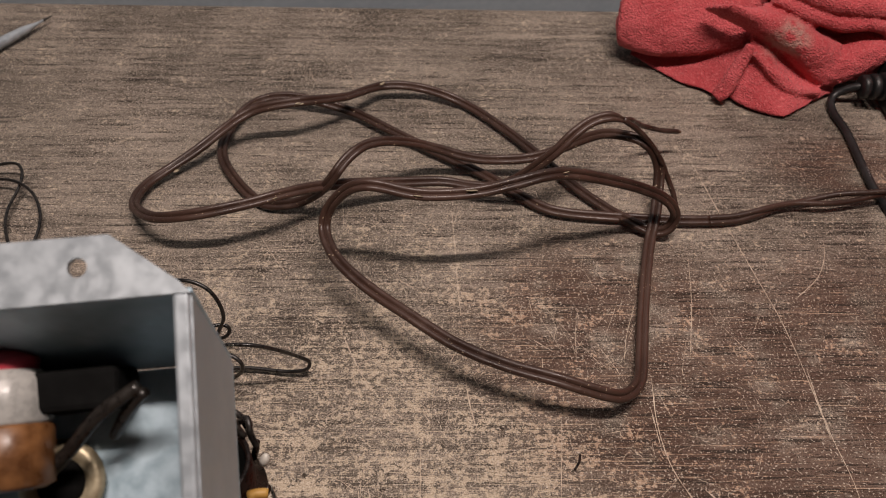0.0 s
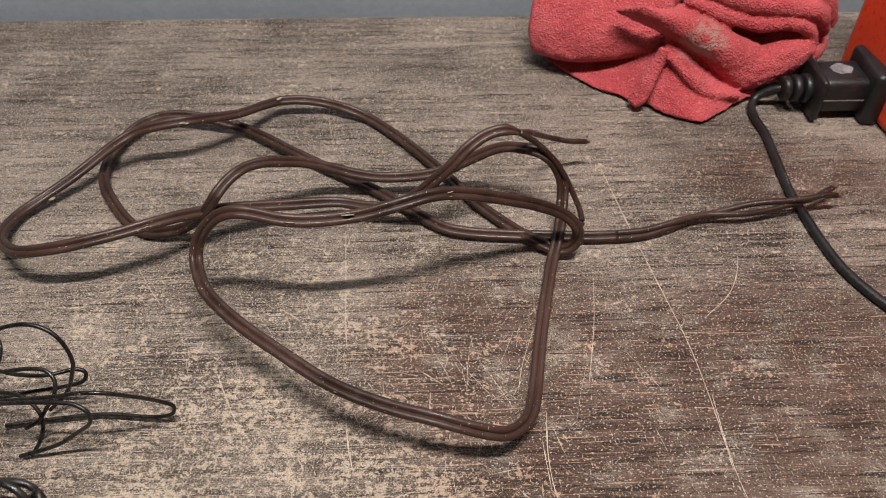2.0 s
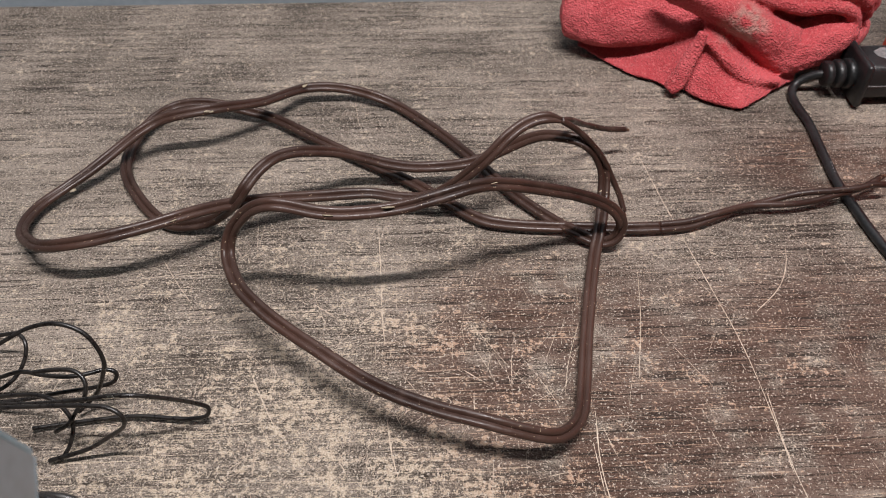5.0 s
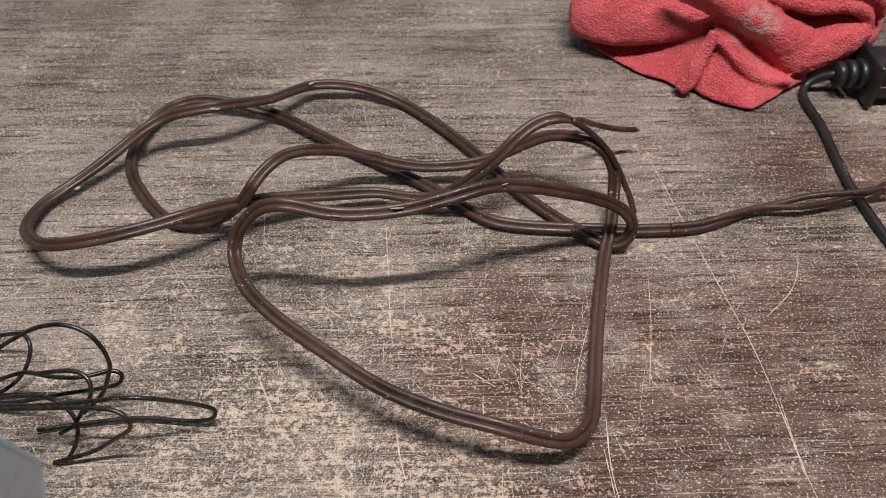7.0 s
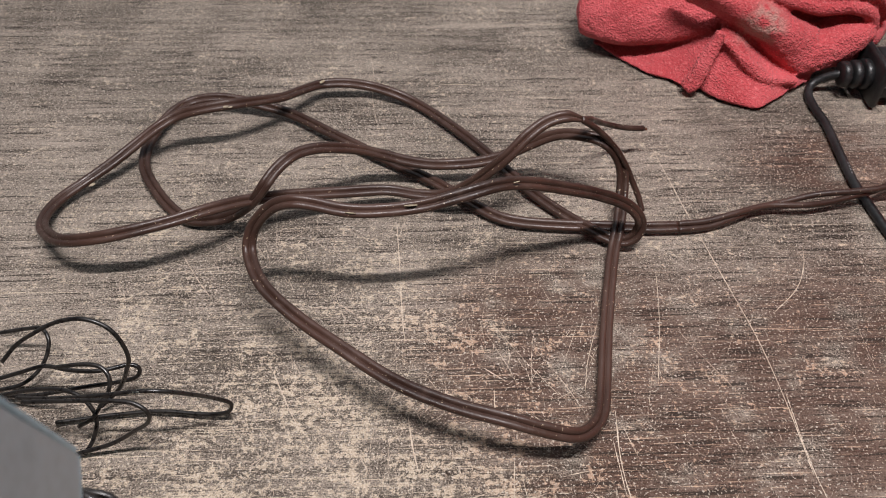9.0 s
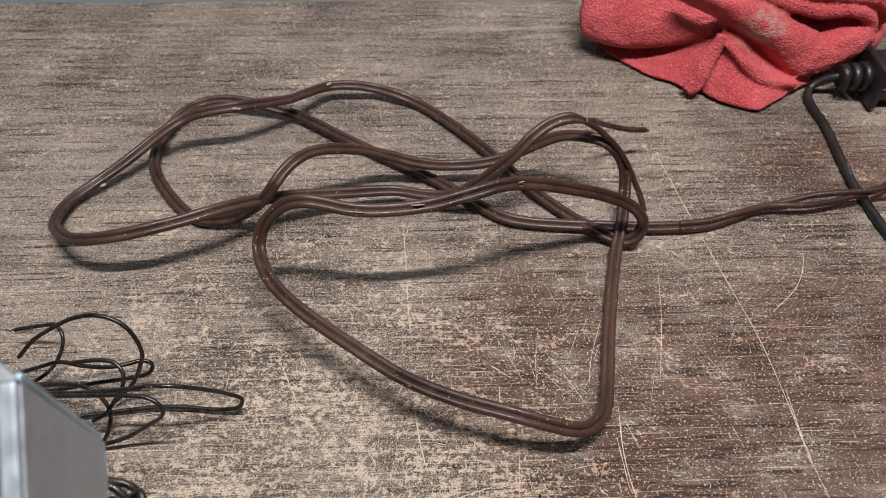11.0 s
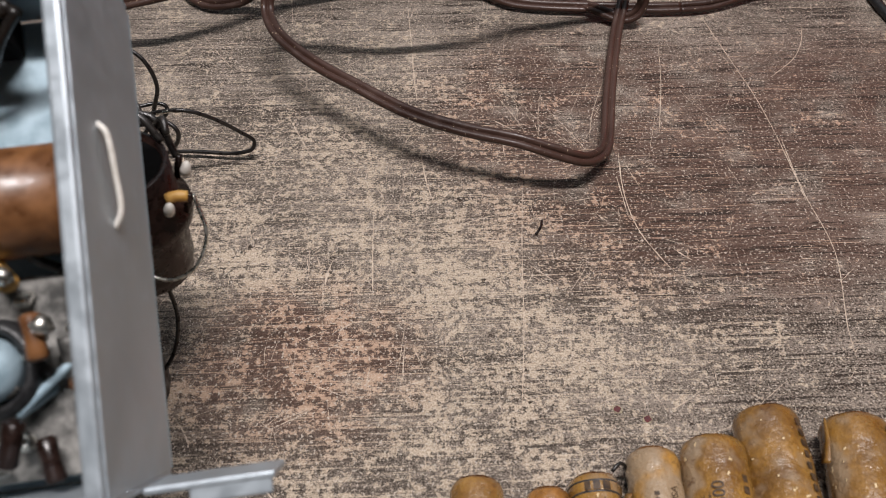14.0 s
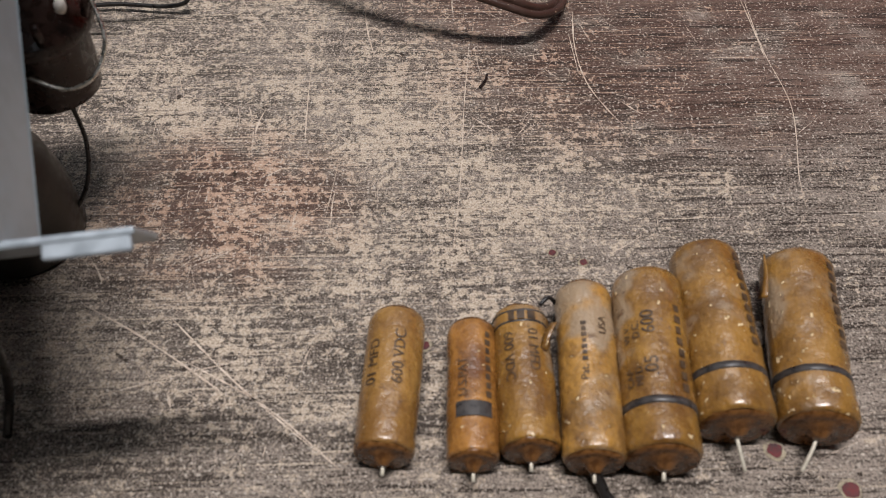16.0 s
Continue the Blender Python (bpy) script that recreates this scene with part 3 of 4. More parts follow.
def tangled_wire():
    coil = thing("wire_tangle", pose(-0.1, 0.15, 0), "loose tangle of thin black insulated wire on the bench", "wire")
    for pts in WIRES:
        bm = sweep_bm(smooth_path(spline(pts, 0.9), 2), circle(0.65, 8))
        bm.transform(Matrix.Translation((0.1, -0.15, 0)))
        part("wire_loop", bm, BLACK_WIRE, coil, "", True)
    bm = sweep_bm(spline([(-65.5, 133.7, 26.2), (-62.2, 133.6, 27.0), (-58.8, 133.9, 27.0)], 0.8), circle(0.75, 8))
    bm.transform(Matrix.Translation((0.1, -0.15, 0)))
    part("bare_section", bm, TIN, coil, "stripped bright section", True)


tangled_wire()


# ---- wax paper capacitors ----
def bent_text(body, size, radius, along, around, up=True):
    """Letters wrapped on a cylinder about y; along: start along y, around: degrees from the top."""
    cu = bpy.data.curves.new("letters", "FONT")
    cu.body, cu.size = body, size
    ob = bpy.data.objects.new("letters", cu)
    scene.collection.objects.link(ob)
    dg = bpy.context.evaluated_depsgraph_get()
    me = ob.evaluated_get(dg).to_mesh()
    bm = bmesh.new()
    bm.from_mesh(me)
    bpy.data.objects.remove(ob)
    bmesh.ops.subdivide_edges(bm, edges=[e for e in bm.edges if e.calc_length() > size * 0.3], cuts=1)
    for v in bm.verts:
        a = radians(around) + (-v.co.y if up else v.co.y) / radius
        y = along + (v.co.x if up else -v.co.x)
        v.co = ((radius + 0.00006) * math.sin(a), y, (radius + 0.00006) * math.cos(a))
    return bm


def bent_patch(radius, y0, y1, a0, a1, n=10):
    bm = bmesh.new()
    rows = []
    for i in range(n + 1):
        a = radians(a0 + (a1 - a0) * i / n)
        rows.append([bm.verts.new((radius * math.sin(a), y, radius * math.cos(a))) for y in (y0, y1)])
    for p, q in zip(rows, rows[1:]):
        bm.faces.new((p[0], q[0], q[1], p[1]))
    return bm


def capacitor(x0, y0, x1, y1, r, label, letters=(), bands=(), patches=(), seed=0, lead=(0, -1, -0.4), bars=(), up=True, wax=None):
    """A waxed tube from its near end (x0, y0) to its far end, lying on the bench."""
    length = math.hypot(x1 - x0, y1 - y0)
    yaw = math.degrees(math.atan2(x1 - x0, y1 - y0))
    cap = thing("paper_capacitor", pose(x0, y0, r * 1.01, 0, 0, -yaw), label, "capacitor", "row of old capacitors")
    along = pose(0, 0, 0, -90, 0, 0)
    prof = [(r * 0.78, 0.0007), (r * 0.93, 0.0), (r * 1.0, 0.0009)]
    prof += [(r * (1.0 + 0.012 * math.sin(k * 2.3 + seed)), 0.0009 + (length - 0.003) * k / 16) for k in range(1, 17)]
    prof += [(r * 0.92, length - 0.0005), (r * 0.8, length)]
    part("tube", lathe_bm(prof, 40, along, 0.045, seed), wax or WAX, cap, "", True)
    part("end_seal", lathe_bm([(r * 0.93, 0.0008), (r * 0.9, -0.0003), (r * 0.6, -0.0002), (r * 0.34, -0.0006), (r * 0.16, -0.0022)], 28, along, 0.10, seed + 3), WAX_DARK, cap, "dark wax end seal", True)
    part("end_seal", lathe_bm([(r * 0.82, length - 0.001), (r * 0.78, length + 0.0004), (r * 0.2, length + 0.0006)], 28, along, 0.08, seed + 5), WAX_DARK, cap, "dark wax end seal", True)
    d = Vector(lead)
    pts = [Vector((0, 0.8, -r / MM * 0.15)), Vector((0, -0.8, -r / MM * 0.15)), Vector((0, -1.6, -r / MM * 0.15)) + d * 0.4, Vector((0, -1.6, -r / MM * 0.15)) + d * 1.9]
    part("lead", sweep_bm(smooth_path(spline(pts, 0.5), 1), circle(0.42, 8)), LEAD_WIRE, cap, "cut dull tinned lead", True)
    for y, w in bands:
        part("band", lathe_bm([(r * 0.9, y - 0.0001), (r * 1.016, y), (r * 1.016, y + w), (r * 0.9, y + w + 0.0001)], 40, along, 0.045, seed), BAND, cap, "printed black ring", True)
    for y, w, a0, a1 in patches:
        part("printed_patch", bent_patch(r * 1.034, y, y + w, a0, a1), BAND, cap, "dark blue-black printed patch", True)
    for body, size, y, a in letters:
        part("lettering", bent_text(body, size, r * 1.034, y, a, up), INK, cap, "faded black printing")
    for y, w, a0, a1 in bars:
        part("lettering", bent_patch(r * 1.034, y, y + w, a0, a1, 5), INK, cap, "unreadable faded printing")
    return cap


capacitor(0.0257, -0.0002, 0.0266, 0.0312, 0.0060, "small amber wax paper capacitor with faint printing", ((".01 MFD", 0.0033, 0.0115, -26), ("600 VDC", 0.0033, 0.0125, 24)), seed=1, wax=WAX_OLIVE)
capacitor(0.0430, -0.0006, 0.0424, 0.0297, 0.0052, "thin amber wax paper capacitor with a dark printed patch", (("U.S.PAT", 0.0026, 0.0115, -14),), patches=((0.0072, 0.0033, -40, 42),), seed=2, wax=WAX_RED, bars=[(0.0115 + 0.0020 * k, 0.0013, 28 + k % 2, 42 - k % 3) for k in range(8)])
capacitor(0.0541, 0.0016, 0.0528, 0.0327, 0.0060, "amber wax paper capacitor with a printed ring and torn paper", (("600 VDC", 0.003, 0.024, -42), (".01 MFD", 0.003, 0.025, 6)), bands=((0.0262, 0.0004), (0.0288, 0.0004)), seed=3, up=False, bars=((0.0267, 0.002, -30, -18), (0.0267, 0.002, -12, 2), (0.0267, 0.002, 8, 24)))
capacitor(0.0662, -0.0004, 0.0668, 0.0392, 0.0062, "long greyish amber wax paper capacitor, dusty on one side", (("Pat.", 0.0024, 0.0145, -8), ("USA", 0.0024, 0.0255, 30)), seed=4, wax=WAX_DUSTY, bars=[(0.0190 + 0.0014 * k, 0.0009, -18 + k % 2, -8 - k % 2) for k in range(7)])
capacitor(0.0793, 0.0000, 0.0806, 0.0415, 0.0075, "amber wax paper capacitor with black printing and a ring", (("CAP.", 0.0022, 0.0122, -46), ("MFD.", 0.0022, 0.0122, -31), (".05", 0.0038, 0.0140, -8), ("W.V.", 0.0022, 0.0222, -46), ("D.C.", 0.0022, 0.0230, -31), ("600", 0.0038, 0.0238, -8)), bands=((0.0082, 0.0016),), seed=5, bars=[(0.0112 + 0.00265 * k, 0.0017, 26 + k % 2, 38 - k % 3) for k in range(8)])
capacitor(0.0944, 0.0074, 0.0945, 0.0492, 0.0078, "large amber wax paper capacitor with pale bubbles and a ring", bands=((0.0086, 0.0016),), seed=6, wax=WAX_BUBBLE, lead=(0.9, -3.0, -1.9), bars=[(0.0150 + 0.0027 * k, 0.0016, 31 + k % 2, 45 - k % 3) for k in range(9)])
capacitor(0.1104, 0.0074, 0.1148, 0.0475, 0.0078, "large amber wax paper capacitor with a lifted paper seam", bands=((0.0084, 0.0016),), seed=7, wax=WAX_BUBBLE, lead=(-1.3, -3.0, -1.9), bars=[(0.0150 + 0.0029 * k, 0.0018, 31 + k % 2, 46 - k % 3) for k in range(8)])


# torn paper, a lifted seam and a scrap of black wire on the capacitors
def cap_scrap(name, bm, mat, label):
    tagged(part(name, bm, mat, None, label, True), category="scrap")


def bent_strip(points, width, tilt):
    return sweep_bm(spline(points, 0.7), [(-width, -0.12), (width, -0.12), (width, 0.12), (-width, 0.12)], lambda i, n: tilt + 0.7 * i / n)


cap_scrap("torn_paper", bent_strip([(57.0, 21.5, 11.2), (57.6, 24.0, 12.6), (59.2, 27.0, 12.9)], 0.8, 0.4), WAX, "curled torn strip of waxed paper on a capacitor")
cap_scrap("paper_seam", bent_strip([(104.8, 36.5, 10.5), (105.8, 41.5, 11.6), (106.4, 46.5, 12.0)], 1.2, 1.1), WAX, "lifted waxed paper seam on a large capacitor")
cap_scrap("wire_scrap", sweep_bm(smooth_path(spline([(66.0, -1.6, 5.0), (67.5, -3.2, 3.4), (69.0, -5.6, 1.6), (73.0, -8.0, 1.3)], 0.6), 2), circle(1.1, 10)), BLACK_WIRE, "short black insulated lead from a capacitor")
cap_scrap("wire_scrap", sweep_bm(smooth_path(spline([(57.0, 34.5, 8.0), (59.0, 36.5, 8.5), (61.0, 35.5, 6.0), (60.5, 33.0, 4.0)], 0.6), 2), circle(0.45, 8)), BLACK_WIRE, "short thin black wire between two capacitors")



# ---- black power lead and plug ----
def power_lead():
    lead = thing("power_lead", pose(0.2, 0.315, 0), "black moulded power plug and flex with pale lettering", "power cord")
    inv = Matrix.Translation((-0.2, -0.315, 0))
    pts = [(196, 320, 12), (190, 320, 11), (184, 321.5, 7.5), (179.5, 321, 4), (177.6, 316, 2.4), (177.8, 307, 2), (179.3, 297.7, 1.9), (179.3, 273.9, 1.9), (179.5, 257.4, 1.9), (181.4, 243.7, 1.9), (183.7, 229.2, 1.9), (187.6, 214.1, 1.9), (195, 200.2, 1.9), (210, 180, 1.9), (240, 150, 1.9)]
    bm = sweep_bm(smooth_path(spline(pts, 1.0), 3), circle(1.85, 14))
    bm.transform(inv)
    part("flex", bm, BLACK_RUBBER, lead, "", True)
    for i in range(3):
        bm = lathe_bm([(0.0046 + i * 0.0005, 0), (0.0056 + i * 0.0005, 0.0006), (0.0056 + i * 0.0005, 0.003), (0.0046 + i * 0.0005, 0.0036)], 20, inv @ pose(0.189 + i * 0.0046, 0.3188 + i * 0.0003, 0.0115, 0, 90, 4))
        part("relief_ring", bm, BLACK_RUBBER, lead, "", True)
    m = inv @ pose(0.2125, 0.3205, 0.0122, 0, 0, 4)
    part("plug_body", box_bm(0.023, 0.0195, 0.0165, (0.002, 0, 0), 0.0032, m, 3), BLACK_RUBBER, lead, "scuffed black moulded plug", True)
    part("plug_flange", box_bm(0.009, 0.029, 0.026, (0.0152, 0, 0.0005), 0.003, m, 3), BLACK_RUBBER, lead, "", True)
    part("plug_collar", box_bm(0.0032, 0.024, 0.0205, (-0.0098, 0, -0.0005), 0.0013, m), BLACK_RUBBER, lead, "", True)
    part("mould_seam", box_bm(0.0205, 0.0199, 0.0005, (0.002, 0, -0.0012), 0.0001, m), SCUFF_GREY, lead, "pale moulding seam")
    bm = bmesh.new()
    bmesh.ops.create_icosphere(bm, subdivisions=3, radius=1.0, matrix=Matrix.Diagonal((0.0052, 0.0042, 0.0004, 1)))
    for v in bm.verts:
        v.co *= 1 + 0.3 * noise.noise(v.co * 420)
    bm.transform(m @ Matrix.Translation((0.002, 0.0015, 0.0082)))
    part("scuff", bm, SCUFF_GREY, lead, "pale scuffed mark", True)
    for i in range(4):
        part("print_mark", box_bm(0.0004, 0.0008, 0.0002, (0, 0, 0), 0, inv @ pose(0.1793 + 0.0001 * i, 0.262 + i * 0.0019, 0.00372)), SCUFF_GREY, lead)


power_lead()


def orange_case():
    case = thing("orange_case", pose(0.2300, 0.315, 0, 0, 0, 12), "glossy orange-red plastic power case with a dark label", "power supply")
    part("shell", box_bm(0.09, 0.2, 0.13, (0.0451, -0.068, 0.065), 0.004), ORANGE, case)
    part("label_plate", box_bm(0.0008, 0.06, 0.05, (-0.0002, -0.045, 0.065), 0.0002), GREY_LABEL, case, "dark label with unreadable print")
    for i in range(4):
        part("label_line", box_bm(0.0004, 0.03 - 0.004 * i, 0.002, (-0.0008, -0.04, 0.08 - i * 0.006), 0), PRINT, case, "unreadable print line")


orange_case()


# ---- red cloth ----
def cloth_sheet(rows, thick=3.0, step=2.0):
    """A thick draped sheet through rows of points (millimetres), smooth both ways."""
    lines = [spline(r, 1.0) for r in rows]
    cols = 44
    lines = [[l[round(k * (len(l) - 1) / (cols - 1))] for k in range(cols)] for l in lines]
    grid = [smooth_path(spline([l[k] for l in lines], step), 1) for k in range(cols)]
    n = min(len(g) for g in grid)
    grid = [[g[round(i * (len(g) - 1) / (n - 1))] for i in range(n)] for g in grid]
    bm = bmesh.new()
    back = Vector((0, thick, -thick * 0.45))
    faces = [[[bm.verts.new((p + off) * MM) for p in g] for g in grid] for off in (Vector(), back)]
    for side in faces:
        for a, b in zip(side, side[1:]):
            for i in range(n - 1):
                bm.faces.new((a[i], b[i], b[i + 1], a[i + 1]))
    f, k = faces
    for i in range(n - 1):
        bm.faces.new((f[0][i], f[0][i + 1], k[0][i + 1], k[0][i]))
        bm.faces.new((f[-1][i], f[-1][i + 1], k[-1][i + 1], k[-1][i]))
    for c in range(cols - 1):
        bm.faces.new((f[c][0], f[c + 1][0], k[c + 1][0], k[c][0]))
        bm.faces.new((f[c][-1], f[c + 1][-1], k[c + 1][-1], k[c][-1]))
    bmesh.ops.recalc_face_normals(bm, faces=list(bm.faces))
    return bm


def cloth_roll(pts, r, flat, seed):
    prof = [(x, y * flat) for x, y in circle(r, 20)]
    return sweep_bm(smooth_path(spline(pts, 2.0), 2), prof, size=lambda i, m: 0.66 + 0.34 * math.sin(math.pi * min(max((i + 1) / (m + 1), 0.08), 0.92)) + 0.08 * noise.noise((i * 0.12, seed * 5.0, 0)))


def red_towel():
    """A crumpled cloth: draped sheets, a rolled hem and the bunched layers behind, fused into one."""
    pieces = [
        # the lower layer, lying on the bench
        cloth_sheet([[(87, 353, 2), (98, 340, 2), (108, 329.5, 2), (118, 324, 2.2), (125, 318, 2.5)],
                     [(89, 360, 3.5), (100, 348, 4), (111, 338, 5), (121, 331, 7), (128, 324, 10)],
                     [(92, 370, 8), (104, 360, 9), (117, 351, 11), (128, 342, 16), (136, 333, 21)]]),
        # the layer that falls forward to the second corner
        cloth_sheet([[(129, 319, 2.5), (135, 312.5, 2.5), (145, 307.2, 2), (153, 304.8, 2), (162, 311, 2.2), (171, 318.5, 2.5), (181, 326, 3)],
                     [(131, 321, 12), (138, 316.5, 11), (147, 312.5, 8.5), (155, 311.5, 6.5), (163, 316, 6), (172, 322, 6), (182, 329, 6)],
                     [(134, 325, 22), (141, 322, 20), (149, 321.5, 16), (157, 321, 11), (166, 325, 9), (175, 329, 9), (184, 333, 8)],
                     [(137, 331, 29), (144, 330, 27), (152, 331, 21), (160, 331, 15), (170, 333, 12), (178, 336, 12), (186, 338, 12)]]),
        # the broad fold over the lower layer
        cloth_sheet([[(83, 360, 5), (94, 354, 6), (110, 350, 7), (124, 347, 11), (136, 342, 17), (143, 338, 21)],
                     [(79, 348, 10), (92, 340, 10.5), (108, 336.5, 12.5), (123, 335.5, 16), (135, 334, 22), (142, 333, 26)],
                     [(77, 349, 21), (91, 341, 23), (108, 338, 25.5), (122, 338, 28), (134, 337.5, 31), (141, 336, 34)],
                     [(79, 355, 33), (92, 350, 37), (108, 348, 39), (121, 347, 40), (132, 345, 41), (140, 341, 40)],
                     [(84, 366, 43), (95, 362, 48), (110, 361, 50), (122, 360, 52), (134, 358, 54), (143, 354, 54)]], 5.0),
        # the diagonal fold across the middle
        cloth_sheet([[(112, 335, 39), (126, 332, 34), (140, 330, 27.5), (153, 329, 20), (164, 328, 11), (171, 329, 4)],
                     [(115, 329, 43), (128, 328, 37), (141, 326, 30), (154, 324, 23), (165, 323, 14), (173, 323, 7)],
                     [(122, 326, 46), (135, 324, 39.5), (147.5, 322.5, 33), (160, 321.5, 26), (170.5, 321.5, 17.5), (178.5, 322, 10.5)],
                     [(134, 329, 44), (146, 328, 41), (158.5, 327, 36), (170.5, 326, 29.5), (179.5, 326, 23), (188.5, 327, 15.5)],
                     [(143, 337, 42), (156, 338, 36), (167.5, 338, 30), (179.5, 337, 25), (191, 336, 20), (200, 335, 16)]]),
        # the rounded lobe that it ends in
        cloth_sheet([[(166, 329, 5), (179, 329, 4), (188, 330, 8), (196, 332, 12.5), (203, 335, 18)],
                     [(167, 323, 12), (178, 321.5, 11), (188, 323, 15), (197, 326, 19), (204.5, 330, 23)],
                     [(164, 324, 23), (176, 324, 22), (187, 325, 25), (196, 327.5, 28), (202.5, 331, 28.5)],
                     [(166, 334, 29), (178, 336, 26), (188, 335, 31), (195, 336, 30), (200, 338, 28)]]),
    ]
    for k, (pts, r, flat) in enumerate((
            # the rolled hem, the wrinkled edges on top and the bunched cloth behind
            ([(134, 322, 29), (130, 318.5, 17), (126.5, 315.5, 7), (123.5, 315, 3.5)], 3.3, 0.8),
            ([(131, 321, 24), (127, 317.5, 12), (122, 317, 4)], 2.6, 0.9),
            ([(137, 323, 24), (146, 318, 17), (158, 317, 9), (172, 320, 6.5)], 3.0, 1.0),
            ([(142, 334, 46), (152, 333, 42.5), (163, 332, 38.5), (177, 331, 36), (189, 331.5, 37), (199, 333, 33), (204.5, 336, 24)], 3.6, 1.0),
            ([(140, 337, 54), (156, 336, 49), (174, 335, 44), (190, 335, 43.5), (203, 338, 38), (209, 343, 26)], 5.6, 1.0),
            ([(134, 346, 60), (158, 343, 58), (182, 342, 52), (202, 345, 44), (213, 352, 28)], 8.5, 1.0),
            ([(186, 333, 10), (198, 337, 13), (206, 342, 17), (213, 350, 18)], 6.5, 1.0),
            ([(92, 366, 22), (122, 356, 26), (160, 350, 28), (198, 352, 22)], 13, 1.0),
            ([(113, 368, 14), (146, 358, 16), (180, 356, 16), (204, 362, 14)], 18, 0.95),
            ([(110, 366, 42), (150, 358, 44), (190, 356, 36)], 12, 1.0),
            ([(105, 380, 18), (150, 380, 26), (202, 380, 18)], 22, 1.0))):
        pieces.append(cloth_roll(pts, r, flat, k))
    bm = bmesh.new()
    for piece in pieces:
        tmp = bpy.data.meshes.new("fold")
        piece.to_mesh(tmp)
        piece.free()
        bm.from_mesh(tmp)
        bpy.data.meshes.remove(tmp)
    for v in bm.verts:
        v.co.z = max(v.co.z, 0.0006)
    bm.transform(Matrix.Translation((-0.15, -0.34, 0)))
    ob = part("towel", bm, TOWEL, None, "crumpled coral-red terry cloth with a grey stain", True)
    ob.location = (0.15, 0.34, 0)
    tagged(ob, category="cloth")
    rm = ob.modifiers.new("fuse", "REMESH")
    rm.mode, rm.voxel_size, rm.use_smooth_shade = "VOXEL", 0.0008, True
    sm = ob.modifiers.new("relax", "SMOOTH")
    sm.iterations, sm.factor = 2, 0.5
    for name, size, strength in (("crease", 0.016, 0.0022), ("wrinkle", 0.007, 0.0010), ("pile", 0.0011, 0.0006)):
        tex = bpy.data.textures.new(name, "CLOUDS")
        tex.noise_scale, tex.noise_depth = size, 2
        dm = ob.modifiers.new(name, "DISPLACE")
        dm.texture, dm.strength, dm.mid_level, dm.texture_coords = tex, strength, 0.5, "LOCAL"
    return ob


red_towel()


